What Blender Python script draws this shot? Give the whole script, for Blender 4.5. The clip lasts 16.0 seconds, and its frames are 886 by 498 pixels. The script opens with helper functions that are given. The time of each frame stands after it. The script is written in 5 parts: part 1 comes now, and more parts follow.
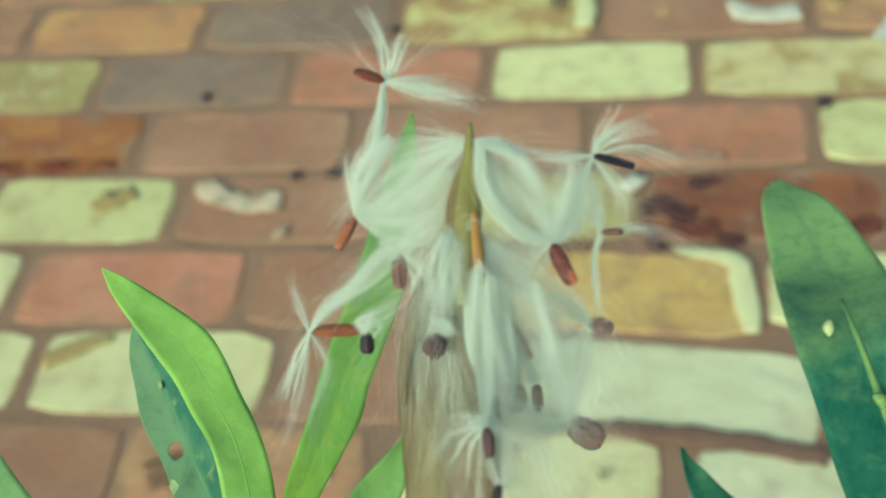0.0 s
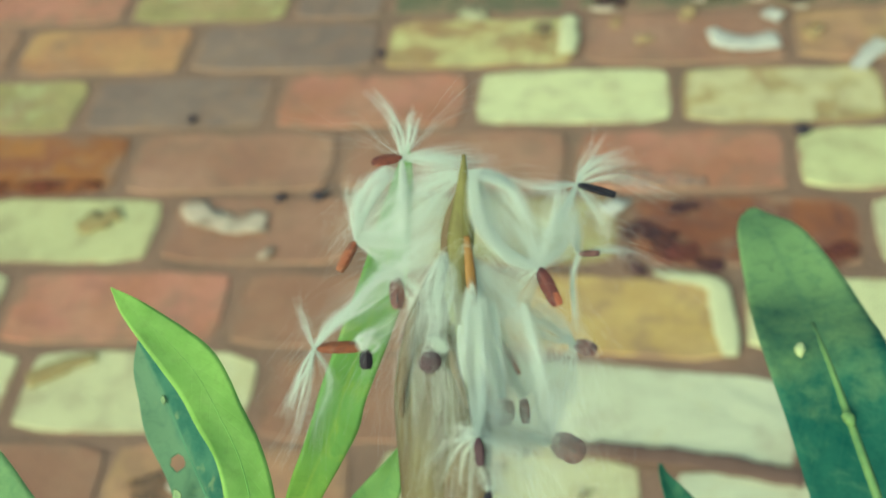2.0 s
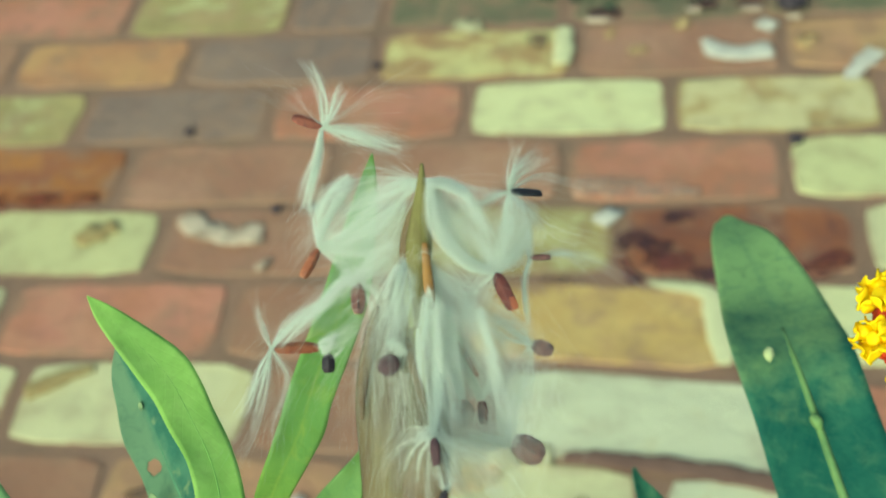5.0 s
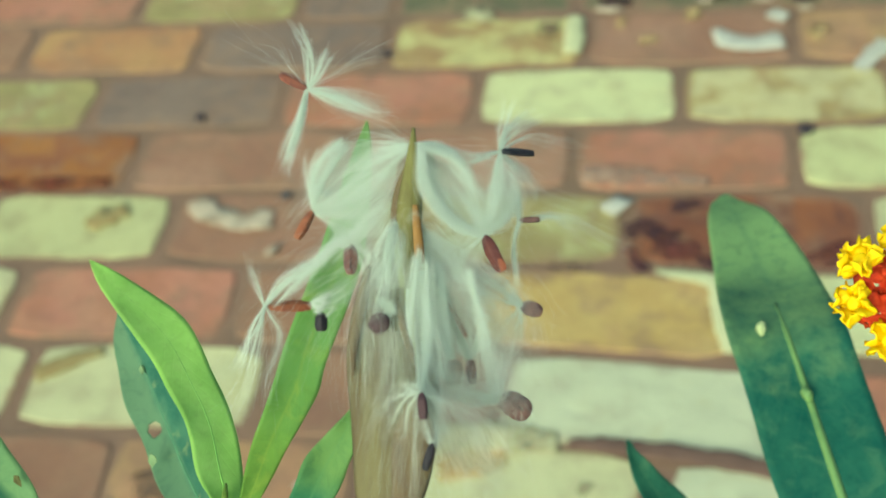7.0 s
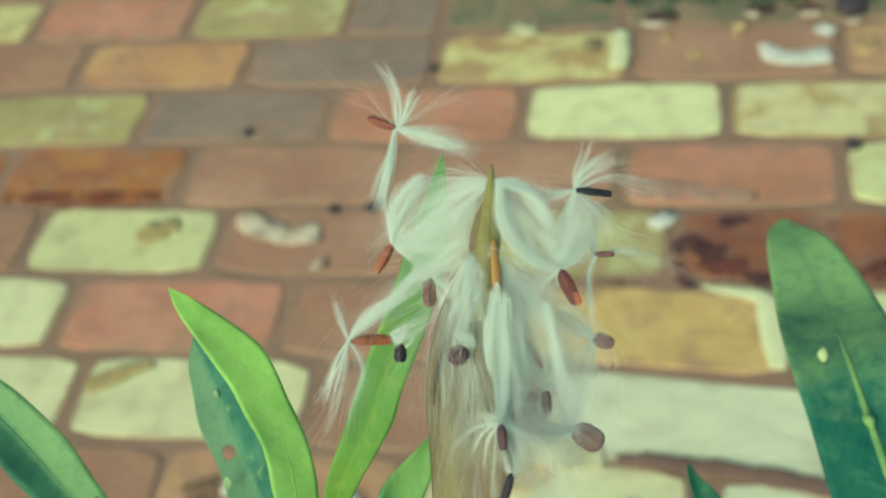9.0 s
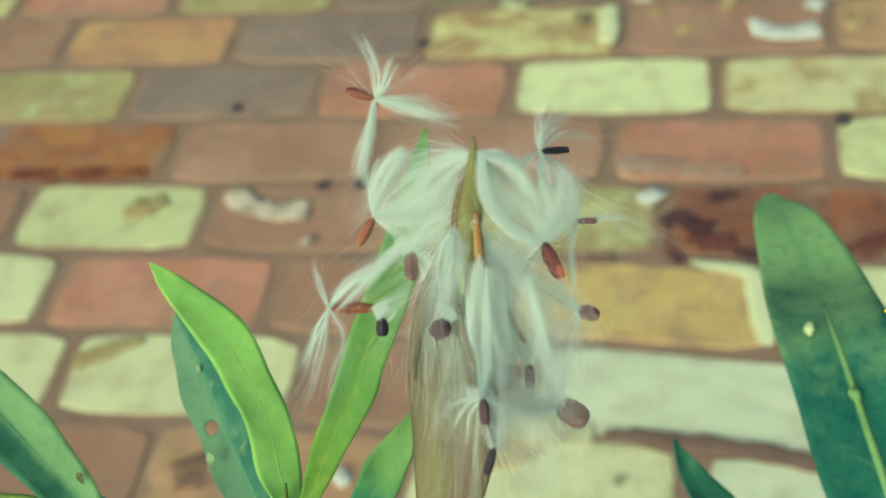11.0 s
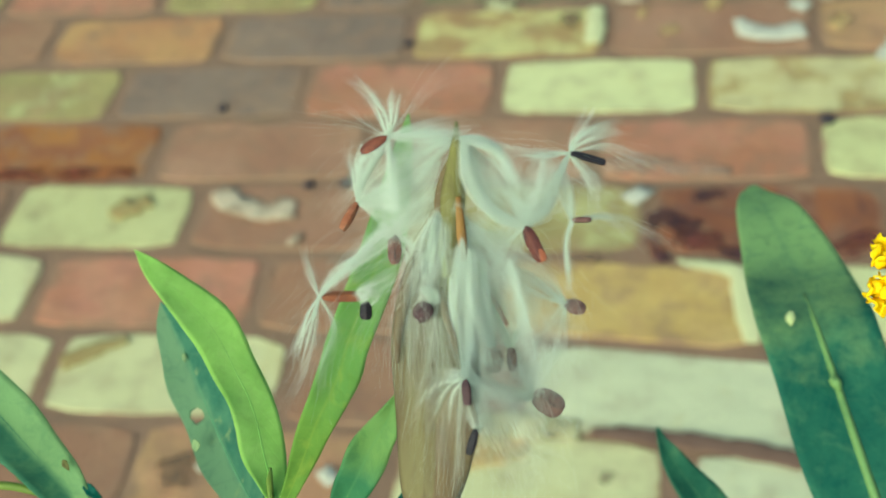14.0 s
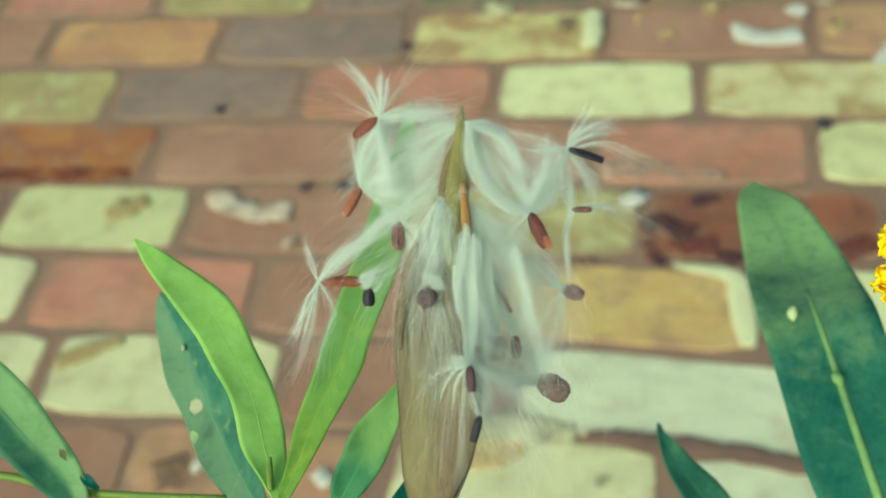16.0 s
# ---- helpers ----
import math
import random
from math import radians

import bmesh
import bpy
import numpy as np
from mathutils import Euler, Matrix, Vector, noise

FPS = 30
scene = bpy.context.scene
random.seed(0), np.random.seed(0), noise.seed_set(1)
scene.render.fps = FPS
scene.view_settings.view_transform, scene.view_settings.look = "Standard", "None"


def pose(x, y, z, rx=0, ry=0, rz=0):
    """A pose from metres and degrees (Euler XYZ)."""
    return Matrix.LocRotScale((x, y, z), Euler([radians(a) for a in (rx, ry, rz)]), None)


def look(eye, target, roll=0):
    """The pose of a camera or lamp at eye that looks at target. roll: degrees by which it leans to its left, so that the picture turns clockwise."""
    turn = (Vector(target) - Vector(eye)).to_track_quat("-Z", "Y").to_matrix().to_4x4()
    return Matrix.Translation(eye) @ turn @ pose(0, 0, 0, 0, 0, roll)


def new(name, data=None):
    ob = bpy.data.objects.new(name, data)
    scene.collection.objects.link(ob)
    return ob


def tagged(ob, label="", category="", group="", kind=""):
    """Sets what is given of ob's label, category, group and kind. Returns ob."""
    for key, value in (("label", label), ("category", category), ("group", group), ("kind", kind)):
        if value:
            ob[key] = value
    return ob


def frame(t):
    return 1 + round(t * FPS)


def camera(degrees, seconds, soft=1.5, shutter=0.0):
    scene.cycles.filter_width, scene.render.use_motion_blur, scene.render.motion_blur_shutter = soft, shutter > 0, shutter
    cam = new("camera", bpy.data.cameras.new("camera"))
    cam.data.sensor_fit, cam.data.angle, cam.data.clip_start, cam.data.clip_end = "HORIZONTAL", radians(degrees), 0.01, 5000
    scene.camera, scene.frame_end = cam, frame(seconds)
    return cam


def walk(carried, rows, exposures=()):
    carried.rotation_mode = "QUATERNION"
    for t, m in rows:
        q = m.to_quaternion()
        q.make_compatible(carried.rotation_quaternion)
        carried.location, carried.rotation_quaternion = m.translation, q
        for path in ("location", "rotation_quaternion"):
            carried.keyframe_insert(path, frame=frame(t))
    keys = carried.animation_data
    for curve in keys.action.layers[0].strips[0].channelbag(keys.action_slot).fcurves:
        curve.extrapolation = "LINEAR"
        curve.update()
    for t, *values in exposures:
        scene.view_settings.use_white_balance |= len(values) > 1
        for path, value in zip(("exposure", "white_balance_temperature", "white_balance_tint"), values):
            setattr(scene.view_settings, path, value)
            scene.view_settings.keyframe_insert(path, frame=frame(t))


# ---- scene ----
# ---- camera and its path ----
cam = camera(38.0, 16.0, soft=1.7)
cam.data.dof.use_dof = True
cam.data.dof.focus_distance = 0.215
cam.data.dof.aperture_fstop = 25.0
PATH = [
    (0.0, -0.00653, 0.02093, 0.82666, 44.948, 6.937, 6.594),
    (0.5, -0.00546, 0.01754, 0.83057, 45.300, 6.656, 6.182),
    (1.0, -0.00748, 0.01438, 0.83582, 45.874, 6.273, 6.384),
    (1.5, -0.00789, 0.01302, 0.83717, 45.881, 6.085, 6.432),
    (2.0, -0.00635, 0.01193, 0.83592, 45.907, 6.054, 6.285),
    (2.5, -0.00689, 0.01182, 0.83657, 45.707, 6.258, 6.172),
    (3.0, -0.00523, 0.01077, 0.83650, 45.481, 6.822, 5.785),
    (3.5, -0.00409, 0.00844, 0.83770, 45.739, 6.594, 6.130),
    (3.7, -0.00281, 0.00890, 0.83889, 45.896, 6.643, 6.041),
    (5.8, 0.00099, 0.00575, 0.83844, 46.429, 6.011, 6.617),
    (6.0, 0.00129, 0.00421, 0.83983, 46.404, 5.927, 6.814),
    (6.5, 0.00497, 0.00255, 0.83996, 46.140, 6.260, 6.619),
    (7.0, 0.00478, 0.00193, 0.83848, 46.097, 6.318, 6.900),
    (7.5, 0.00305, -0.00047, 0.84183, 46.375, 6.526, 7.624),
    (8.0, 0.00283, -0.00153, 0.84344, 46.413, 6.912, 8.040),
    (8.5, 0.00208, -0.00102, 0.84383, 46.678, 7.303, 8.149),
    (9.0, 0.00000, 0.00000, 0.84523, 46.754, 7.431, 8.326),
    (9.2, -0.00042, -0.00009, 0.84435, 46.793, 7.354, 8.379),
    (11.3, 0.00147, 0.00148, 0.84335, 45.587, 7.155, 7.912),
    (11.5, 0.00215, 0.00158, 0.84389, 45.731, 7.116, 7.899),
    (12.0, 0.00537, 0.00073, 0.84397, 45.948, 7.108, 7.689),
    (12.5, 0.00451, -0.00175, 0.84466, 45.980, 6.813, 7.803),
    (13.0, 0.00218, -0.00245, 0.84403, 45.941, 6.826, 7.913),
    (13.5, 0.00114, -0.00201, 0.84264, 45.660, 6.843, 7.684),
    (14.0, 0.00191, -0.00205, 0.84255, 45.708, 6.843, 7.496),
    (14.5, 0.00336, -0.00066, 0.84034, 45.728, 6.645, 7.400),
    (15.0, 0.00290, -0.00160, 0.84008, 45.751, 6.380, 7.522),
    (15.5, 0.00135, -0.00134, 0.84169, 46.077, 6.557, 7.521),
    (16.0, 0.00019, -0.00302, 0.83928, 45.967, 6.422, 7.574),
]
walk(cam, [(t, pose(x, y, z, rx, ry, rz)) for t, x, y, z, rx, ry, rz in PATH],
     exposures=[(0.0, 0.27, 6300, -19), (16.0, 0.27, 6300, -19)])

# ---- soft daylight under a bright overcast sky ----
SUN_UP, SUN_AZ = 33.0, 205.0
world = bpy.data.worlds.new("world")
scene.world = world
world.use_nodes = True
sky = world.node_tree.nodes.new("ShaderNodeTexSky")
sky.sky_type = "NISHITA"
sky.sun_disc = False
sky.sun_elevation = radians(SUN_UP)
sky.sun_rotation = radians(SUN_AZ)
sky.dust_density = 3.0
background = world.node_tree.nodes["Background"]
background.inputs["Strength"].default_value = 0.15
world.node_tree.links.new(sky.outputs["Color"], background.inputs["Color"])
sun = new("sun", bpy.data.lights.new("sun", "SUN"))
sun.data.energy = 2.1
sun.data.angle = radians(40)
sun.data.color = (1.0, 0.94, 0.84)
aim = Vector((math.sin(radians(SUN_AZ)) * math.cos(radians(SUN_UP)), math.cos(radians(SUN_AZ)) * math.cos(radians(SUN_UP)), math.sin(radians(SUN_UP))))
sun.matrix_world = look(aim * 10, (0, 0, 0))


# ---- materials ----
def rgb(r, g, b, k=1.0):
    """A linear colour from sRGB values of 0 to 255."""
    return tuple(k * ((c / 255 + 0.055) / 1.055) ** 2.4 if c > 10 else k * c / 3294 for c in (r, g, b)) + (1.0,)


class Nodes:
    """A small helper to wire one material."""

    def __init__(self, name, rough=0.8):
        self.mat = bpy.data.materials.new(name)
        self.mat.use_nodes = True
        self.tree = self.mat.node_tree
        self.bsdf = self.tree.nodes["Principled BSDF"]
        self.bsdf.inputs["Roughness"].default_value = rough
        self.bsdf.inputs["Specular IOR Level"].default_value = 0.3

    def add(self, kind, **sockets):
        node = self.tree.nodes.new(kind)
        for key, value in sockets.items():
            self.put(node.inputs[key.replace("_", " ")], value)
        return node

    def put(self, socket, value):
        if hasattr(value, "links"):
            self.tree.links.new(value, socket)
        else:
            socket.default_value = value

    def noise(self, scale, detail=4.0, rough=0.55, vector=None, distortion=0.0):
        node = self.add("ShaderNodeTexNoise", Scale=scale, Detail=detail, Roughness=rough, Distortion=distortion)
        if vector is not None:
            self.put(node.inputs["Vector"], vector)
        return node.outputs["Fac"]

    def ramp(self, fac, low, high):
        node = self.add("ShaderNodeMapRange", Value=fac)
        node.inputs["From Min"].default_value, node.inputs["From Max"].default_value = low, high
        return node.outputs["Result"]

    def math(self, op, a, b=0.0):
        node = self.tree.nodes.new("ShaderNodeMath")
        node.operation = op
        self.put(node.inputs[0], a)
        self.put(node.inputs[1], b)
        return node.outputs[0]

    def mix(self, fac, a, b, blend="MIX"):
        node = self.tree.nodes.new("ShaderNodeMix")
        node.data_type, node.blend_type = "RGBA", blend
        self.put(node.inputs[0], fac)
        self.put(node.inputs[6], a)
        self.put(node.inputs[7], b)
        return node.outputs[2]

    def bump(self, height, strength, distance):
        node = self.add("ShaderNodeBump", Strength=strength, Distance=distance, Height=height)
        self.tree.links.new(node.outputs["Normal"], self.bsdf.inputs["Normal"])

    def colour(self, value):
        self.put(self.bsdf.inputs["Base Color"], value)


def brick_material(name, base, other, paint=None, cover=0.0, dark=None, stain=0.0):
    """Fired clay with mottling, pores, an uneven coat of old paint and dark burnt stains."""
    n = Nodes(name, 0.88)
    place = n.tree.nodes.new("ShaderNodeTexCoord").outputs["Object"]
    info = n.tree.nodes.new("ShaderNodeObjectInfo")
    shift = n.tree.nodes.new("ShaderNodeVectorMath")
    shift.operation = "SCALE"
    shift.inputs["Scale"].default_value = 37.0
    spread = n.tree.nodes.new("ShaderNodeCombineXYZ")
    for k in range(3):
        n.put(spread.inputs[k], info.outputs["Random"])
    n.put(shift.inputs[0], spread.outputs[0])
    moved = n.tree.nodes.new("ShaderNodeVectorMath")
    n.put(moved.inputs[0], place)
    n.put(moved.inputs[1], shift.outputs[0])
    at = moved.outputs[0]
    broad, middle, fine = n.noise(11, 3, 0.5, at, 0.4), n.noise(32, 5, 0.6, at), n.noise(140, 6, 0.65, at)
    tone = n.mix(n.ramp(broad, 0.36, 0.64), base, other)
    tone = n.mix(n.math("MULTIPLY", n.ramp(middle, 0.50, 0.72), 0.45), tone, tuple(c * 0.62 for c in base[:3]) + (1,))
    tone = n.mix(n.math("MULTIPLY", n.ramp(n.noise(24, 5, 0.6, at, 0.8), 0.58, 0.70), 0.4), tone, tuple(min(1, c * 1.35) for c in other[:3]) + (1,))
    tone = n.mix(n.math("MULTIPLY", n.ramp(n.noise(15, 4, 0.6, at, 1.0), 0.50, 0.68), 0.42), tone, rgb(186, 150, 116))
    tone = n.mix(n.math("MULTIPLY", n.ramp(n.noise(19, 5, 0.65, at, 0.6), 0.54, 0.70), 0.38), tone, rgb(120, 92, 84))
    tone = n.mix(n.math("MULTIPLY", n.ramp(fine, 0.35, 0.8), 0.3), tone, rgb(96, 78, 64))
    if dark:
        tone = n.mix(n.math("MULTIPLY", n.ramp(n.noise(15, 5, 0.6, at, 1.2), 0.52 - stain, 0.72 - stain), 0.9), tone, dark)
    split = n.tree.nodes.new("ShaderNodeSeparateXYZ")
    n.put(split.inputs[0], place)
    far_x = n.math("MULTIPLY", n.math("SUBTRACT", n.math("ABSOLUTE", split.outputs[0]), 0.0890), 30.0)
    far_y = n.math("MULTIPLY", n.math("SUBTRACT", n.math("ABSOLUTE", split.outputs[1]), 0.0350), 30.0)
    rim = n.math("MAXIMUM", n.math("MAXIMUM", far_x, far_y), 0.0)
    if paint:
        coat = n.math("ADD", n.noise(18, 5, 0.6, at, 0.5), cover - 0.5)
        coat = n.math("SUBTRACT", n.math("ADD", coat, n.math("MULTIPLY", fine, 0.10)), n.math("MULTIPLY", n.math("MAXIMUM", n.math("SUBTRACT", rim, 0.14), 0.0), 1.2))
        worn = n.mix(n.ramp(middle, 0.42, 0.72), paint, tuple(c * 0.87 for c in paint[:3]) + (1,))
        worn = n.mix(n.math("MULTIPLY", n.ramp(n.noise(21, 5, 0.65, at, 1.0), 0.58, 0.72), 0.35), worn, rgb(190, 176, 112))
        tone = n.mix(n.ramp(coat, 0.48, 0.60), tone, worn)
    worn_rim = n.math("MULTIPLY", n.ramp(n.math("ADD", rim, n.math("MULTIPLY", n.math("SUBTRACT", middle, 0.5), 1.7)), 0.04, 0.40), 0.35 if paint else 0.85)
    tone = n.mix(worn_rim, tone, rgb(152, 122, 98))
    n.colour(n.mix(n.math("MULTIPLY", info.outputs["Random"], 0.15), tone, rgb(126, 102, 84)))
    n.bump(n.math("ADD", n.noise(60, 8, 0.7, at), n.math("MULTIPLY", broad, 0.8)), 0.6, 0.005)
    return n.mat


CREAM = rgb(214, 214, 164)
BRICKS = {}
BRICKS["white"] = brick_material("whitewashed brick", rgb(190, 170, 120), rgb(170, 140, 110), rgb(213, 214, 158), 0.76)
BRICKS["chalk"] = brick_material("chalky whitewashed brick", rgb(190, 170, 120), rgb(170, 140, 110), rgb(212, 216, 176), 0.78)
BRICKS["lime"] = brick_material("yellowed whitewashed brick", rgb(190, 170, 120), rgb(170, 140, 110), rgb(204, 204, 146), 0.74)
BRICKS["cream"] = brick_material("cream whitewashed brick", rgb(190, 170, 120), rgb(170, 140, 110), rgb(209, 207, 157), 0.73)
BRICKS["worn"] = brick_material("worn whitewashed brick", rgb(184, 164, 106), rgb(170, 134, 92), rgb(204, 196, 132), 0.50)
BRICKS["patchy"] = brick_material("patchy whitewashed brick", rgb(190, 172, 110), rgb(176, 150, 98), rgb(208, 200, 146), 0.54)
BRICKS["yellow"] = brick_material("buff yellow brick", rgb(196, 156, 104), rgb(184, 134, 94))
BRICKS["peach"] = brick_material("peach brick with tan blotches", rgb(186, 140, 106), rgb(194, 160, 108))
BRICKS["mossy"] = brick_material("green stained grey brick", rgb(126, 118, 88), rgb(100, 104, 78))
BRICKS["tan"] = brick_material("tan brick", rgb(206, 178, 112), rgb(192, 158, 94))
BRICKS["salmon"] = brick_material("salmon red brick", rgb(195, 135, 110), rgb(180, 122, 92))
BRICKS["brown"] = brick_material("dull brown brick", rgb(164, 122, 96), rgb(150, 108, 84))
BRICKS["pink"] = brick_material("pale pinkish brick", rgb(178, 138, 112), rgb(166, 122, 96))
BRICKS["grey"] = brick_material("grey weathered brick", rgb(144, 124, 108), rgb(128, 110, 98))
BRICKS["orange"] = brick_material("orange brick", rgb(176, 118, 62), rgb(156, 98, 56), None, 0, rgb(118, 56, 42), 0.0)
BRICKS["dark"] = brick_material("dark burnt brick", rgb(158, 98, 60), rgb(130, 76, 54), None, 0, rgb(82, 48, 52), 0.05)
BRICKS["olive"] = brick_material("mossy buff brick", rgb(178, 166, 108), rgb(158, 146, 94), rgb(190, 188, 130), 0.42)


def mortar_material():
    n = Nodes("old grey brown mortar", 0.95)
    place = n.tree.nodes.new("ShaderNodeTexCoord").outputs["Object"]
    tone = n.mix(n.ramp(n.noise(12, 4, 0.6, place), 0.3, 0.7), rgb(148, 116, 95), rgb(126, 102, 84))
    tone = n.mix(n.math("MULTIPLY", n.ramp(n.noise(7, 4, 0.6, place), 0.55, 0.75), 0.5), tone, rgb(104, 96, 74))
    n.colour(n.mix(n.math("MULTIPLY", n.ramp(n.noise(220, 4, 0.7, place), 0.4, 0.8), 0.3), tone, rgb(164, 142, 116)))
    n.bump(n.noise(160, 6, 0.7, place), 0.8, 0.003)
    return n.mat


def soil_material():
    n = Nodes("dark garden soil", 0.95)
    place = n.tree.nodes.new("ShaderNodeTexCoord").outputs["Object"]
    tone = n.mix(n.ramp(n.noise(9, 6, 0.6, place), 0.3, 0.7), rgb(92, 74, 56), rgb(62, 52, 40))
    n.colour(n.mix(n.ramp(n.noise(90, 5, 0.7, place), 0.6, 0.8), tone, rgb(120, 104, 82)))
    n.bump(n.noise(40, 8, 0.7, place), 1.0, 0.02)
    return n.mat


def plain_material(name, a, b, scale, rough=0.7, bump=0.3, depth=0.0005, through_light=0.0):
    n = Nodes(name, rough)
    place = n.tree.nodes.new("ShaderNodeTexCoord").outputs["Object"]
    n.colour(n.mix(n.ramp(n.noise(scale, 5, 0.6, place), 0.3, 0.7), a, b))
    n.bump(n.noise(scale * 4, 5, 0.65, place), bump, depth)
    if through_light:
        n.bsdf.inputs["Subsurface Weight"].default_value = through_light
        n.bsdf.inputs["Subsurface Radius"].default_value = (0.002, 0.003, 0.001)
    return n.mat


def leaf_material(name, a, b, vein, gloss=0.45, spots=None, amount=0.0, pale=None, pale_from=2.0, half=None):
    """A leaf blade: a paler midrib and side veins along its own length, blotches, and light that comes through."""
    n = Nodes(name, gloss)
    n.bsdf.inputs["Specular IOR Level"].default_value = 0.15
    coords = n.tree.nodes.new("ShaderNodeTexCoord")
    split = n.tree.nodes.new("ShaderNodeSeparateXYZ")
    n.put(split.inputs[0], coords.outputs["UV"])
    along, across = split.outputs[0], n.math("ABSOLUTE", n.math("SUBTRACT", split.outputs[1], 0.5))
    place = coords.outputs["Object"]
    broad, fine = n.noise(120, 4, 0.6, place), n.noise(700, 5, 0.65, place)
    tone = n.mix(n.ramp(broad, 0.36, 0.64), a, b)
    tone = n.mix(n.math("MULTIPLY", n.ramp(n.noise(330, 4, 0.6, place), 0.52, 0.7), 0.25), tone, tuple(c * 0.62 for c in b[:3]) + (1,))
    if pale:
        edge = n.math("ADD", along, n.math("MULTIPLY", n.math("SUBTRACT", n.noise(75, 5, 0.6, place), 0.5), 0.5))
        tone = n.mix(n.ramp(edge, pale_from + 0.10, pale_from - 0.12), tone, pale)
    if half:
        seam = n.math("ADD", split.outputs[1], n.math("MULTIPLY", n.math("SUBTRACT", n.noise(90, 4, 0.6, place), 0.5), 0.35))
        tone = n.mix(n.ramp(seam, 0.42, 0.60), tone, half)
    tone = n.mix(n.math("MULTIPLY", n.ramp(n.noise(210, 5, 0.65, place, 1.2), 0.50, 0.70), 0.32), tone, tuple(c * 0.72 for c in b[:3]) + (1,))
    tone = n.mix(n.math("MULTIPLY", n.ramp(n.noise(160, 4, 0.6, place, 0.8), 0.54, 0.68), 0.40), tone, vein)
    rows = n.math("FRACT", n.math("SUBTRACT", n.math("MULTIPLY", along, 17.0), n.math("MULTIPLY", across, 5.0)))
    side = n.ramp(n.math("ABSOLUTE", n.math("SUBTRACT", rows, 0.5)), 0.10, 0.0)
    tone = n.mix(n.math("MULTIPLY", side, 0.07), tone, vein)
    tone = n.mix(n.math("MULTIPLY", n.ramp(across, 0.06, 0.0), n.math("MULTIPLY", broad, 0.5)), tone, vein)
    tone = n.mix(n.math("MULTIPLY", n.ramp(fine, 0.55, 0.8), 0.18), tone, vein)
    if spots:
        tone = n.mix(n.ramp(n.noise(170, 3, 0.5, place), 0.66 - amount, 0.72 - amount), tone, spots)
    n.colour(tone)
    n.bump(n.math("ADD", n.math("MULTIPLY", side, -0.06), n.math("MULTIPLY", broad, 1.0)), 0.35, 0.0006)
    leafy = n.add("ShaderNodeBsdfTranslucent", Color=tone)
    both = n.add("ShaderNodeMixShader", Fac=0.4)
    n.put(both.inputs[1], n.bsdf.outputs[0])
    n.put(both.inputs[2], leafy.outputs[0])
    n.put(n.tree.nodes["Material Output"].inputs["Surface"], both.outputs[0])
    return n.mat


def floss_material():
    """Hollow silk hairs: they scatter light, let as much of it through, and shine a little."""
    n = Nodes("silky white floss", 0.5)
    n.tree.nodes.remove(n.bsdf)
    matt = n.add("ShaderNodeBsdfDiffuse", Color=(0.935, 0.985, 0.90, 1))
    clear = n.add("ShaderNodeBsdfTranslucent", Color=(0.945, 0.99, 0.91, 1))
    shine = n.add("ShaderNodeBsdfGlossy", Color=(0.95, 1.0, 0.93, 1), Roughness=0.5)
    both = n.add("ShaderNodeMixShader", Fac=0.5)
    n.put(both.inputs[1], matt.outputs[0])
    n.put(both.inputs[2], clear.outputs[0])
    silk = n.add("ShaderNodeMixShader", Fac=0.18)
    n.put(silk.inputs[1], both.outputs[0])
    n.put(silk.inputs[2], shine.outputs[0])
    n.put(n.tree.nodes["Material Output"].inputs["Surface"], silk.outputs[0])
    return n.mat


def husk_material(name, tones, rough=0.75):
    """Dry husk with long streaks down its length."""
    n = Nodes(name, rough)
    place = n.tree.nodes.new("ShaderNodeTexCoord").outputs["Object"]
    long = n.add("ShaderNodeMapping", Vector=place)
    long.inputs["Scale"].default_value = (1.0, 1.0, 0.13)
    fine, broad = n.noise(620, 4, 0.6, long.outputs[0]), n.noise(330, 4, 0.6, long.outputs[0], 0.6)
    tone = n.mix(n.ramp(broad, 0.38, 0.62), tones[0], tones[1])
    tone = n.mix(n.math("MULTIPLY", n.ramp(fine, 0.48, 0.70), 0.40), tone, tones[2])
    tone = n.mix(n.math("MULTIPLY", n.ramp(n.noise(150, 3, 0.5, place), 0.55, 0.7), 0.5), tone, tones[3])
    n.colour(tone)
    n.bump(n.math("ADD", fine, broad), 0.6, 0.0005)
    return n.mat


MORTAR, SOIL, FLOSS = mortar_material(), soil_material(), floss_material()
PLASTER = plain_material("white lime splash", rgb(206, 204, 184), rgb(176, 174, 158), 60, 0.9, 0.5, 0.002)
SMEAR = plain_material("faint buff lime", rgb(198, 184, 158), rgb(184, 164, 138), 50, 0.9, 0.5, 0.002)
FAINT = plain_material("very thin lime wash", rgb(196, 166, 142), rgb(180, 146, 122), 50, 0.9, 0.5, 0.002)
CRUST = plain_material("old cream whitewash", CREAM, tuple(c * 0.8 for c in CREAM[:3]) + (1,), 50, 0.9, 0.5, 0.002)
SCAR = plain_material("bared buff clay", rgb(168, 152, 100), rgb(150, 128, 84), 50, 0.9, 0.15, 0.001)
BUFF = plain_material("faint tan bloom", rgb(214, 188, 130), rgb(198, 166, 114), 50, 0.9, 0.2, 0.001)
# burnt patches of clay, and the shadow painted into the far joints
BURNT_AND_SHADOW = plain_material("blackened clay and painted joint shadow", rgb(98, 62, 60), rgb(72, 48, 54), 60, 0.9, 0.5, 0.002)
RUSTY = plain_material("dark red burnt clay", rgb(140, 78, 54), rgb(120, 62, 48), 50, 0.9, 0.5, 0.002)
PLUM = plain_material("plum red burnt clay", rgb(128, 72, 60), rgb(104, 58, 56), 50, 0.9, 0.5, 0.002)
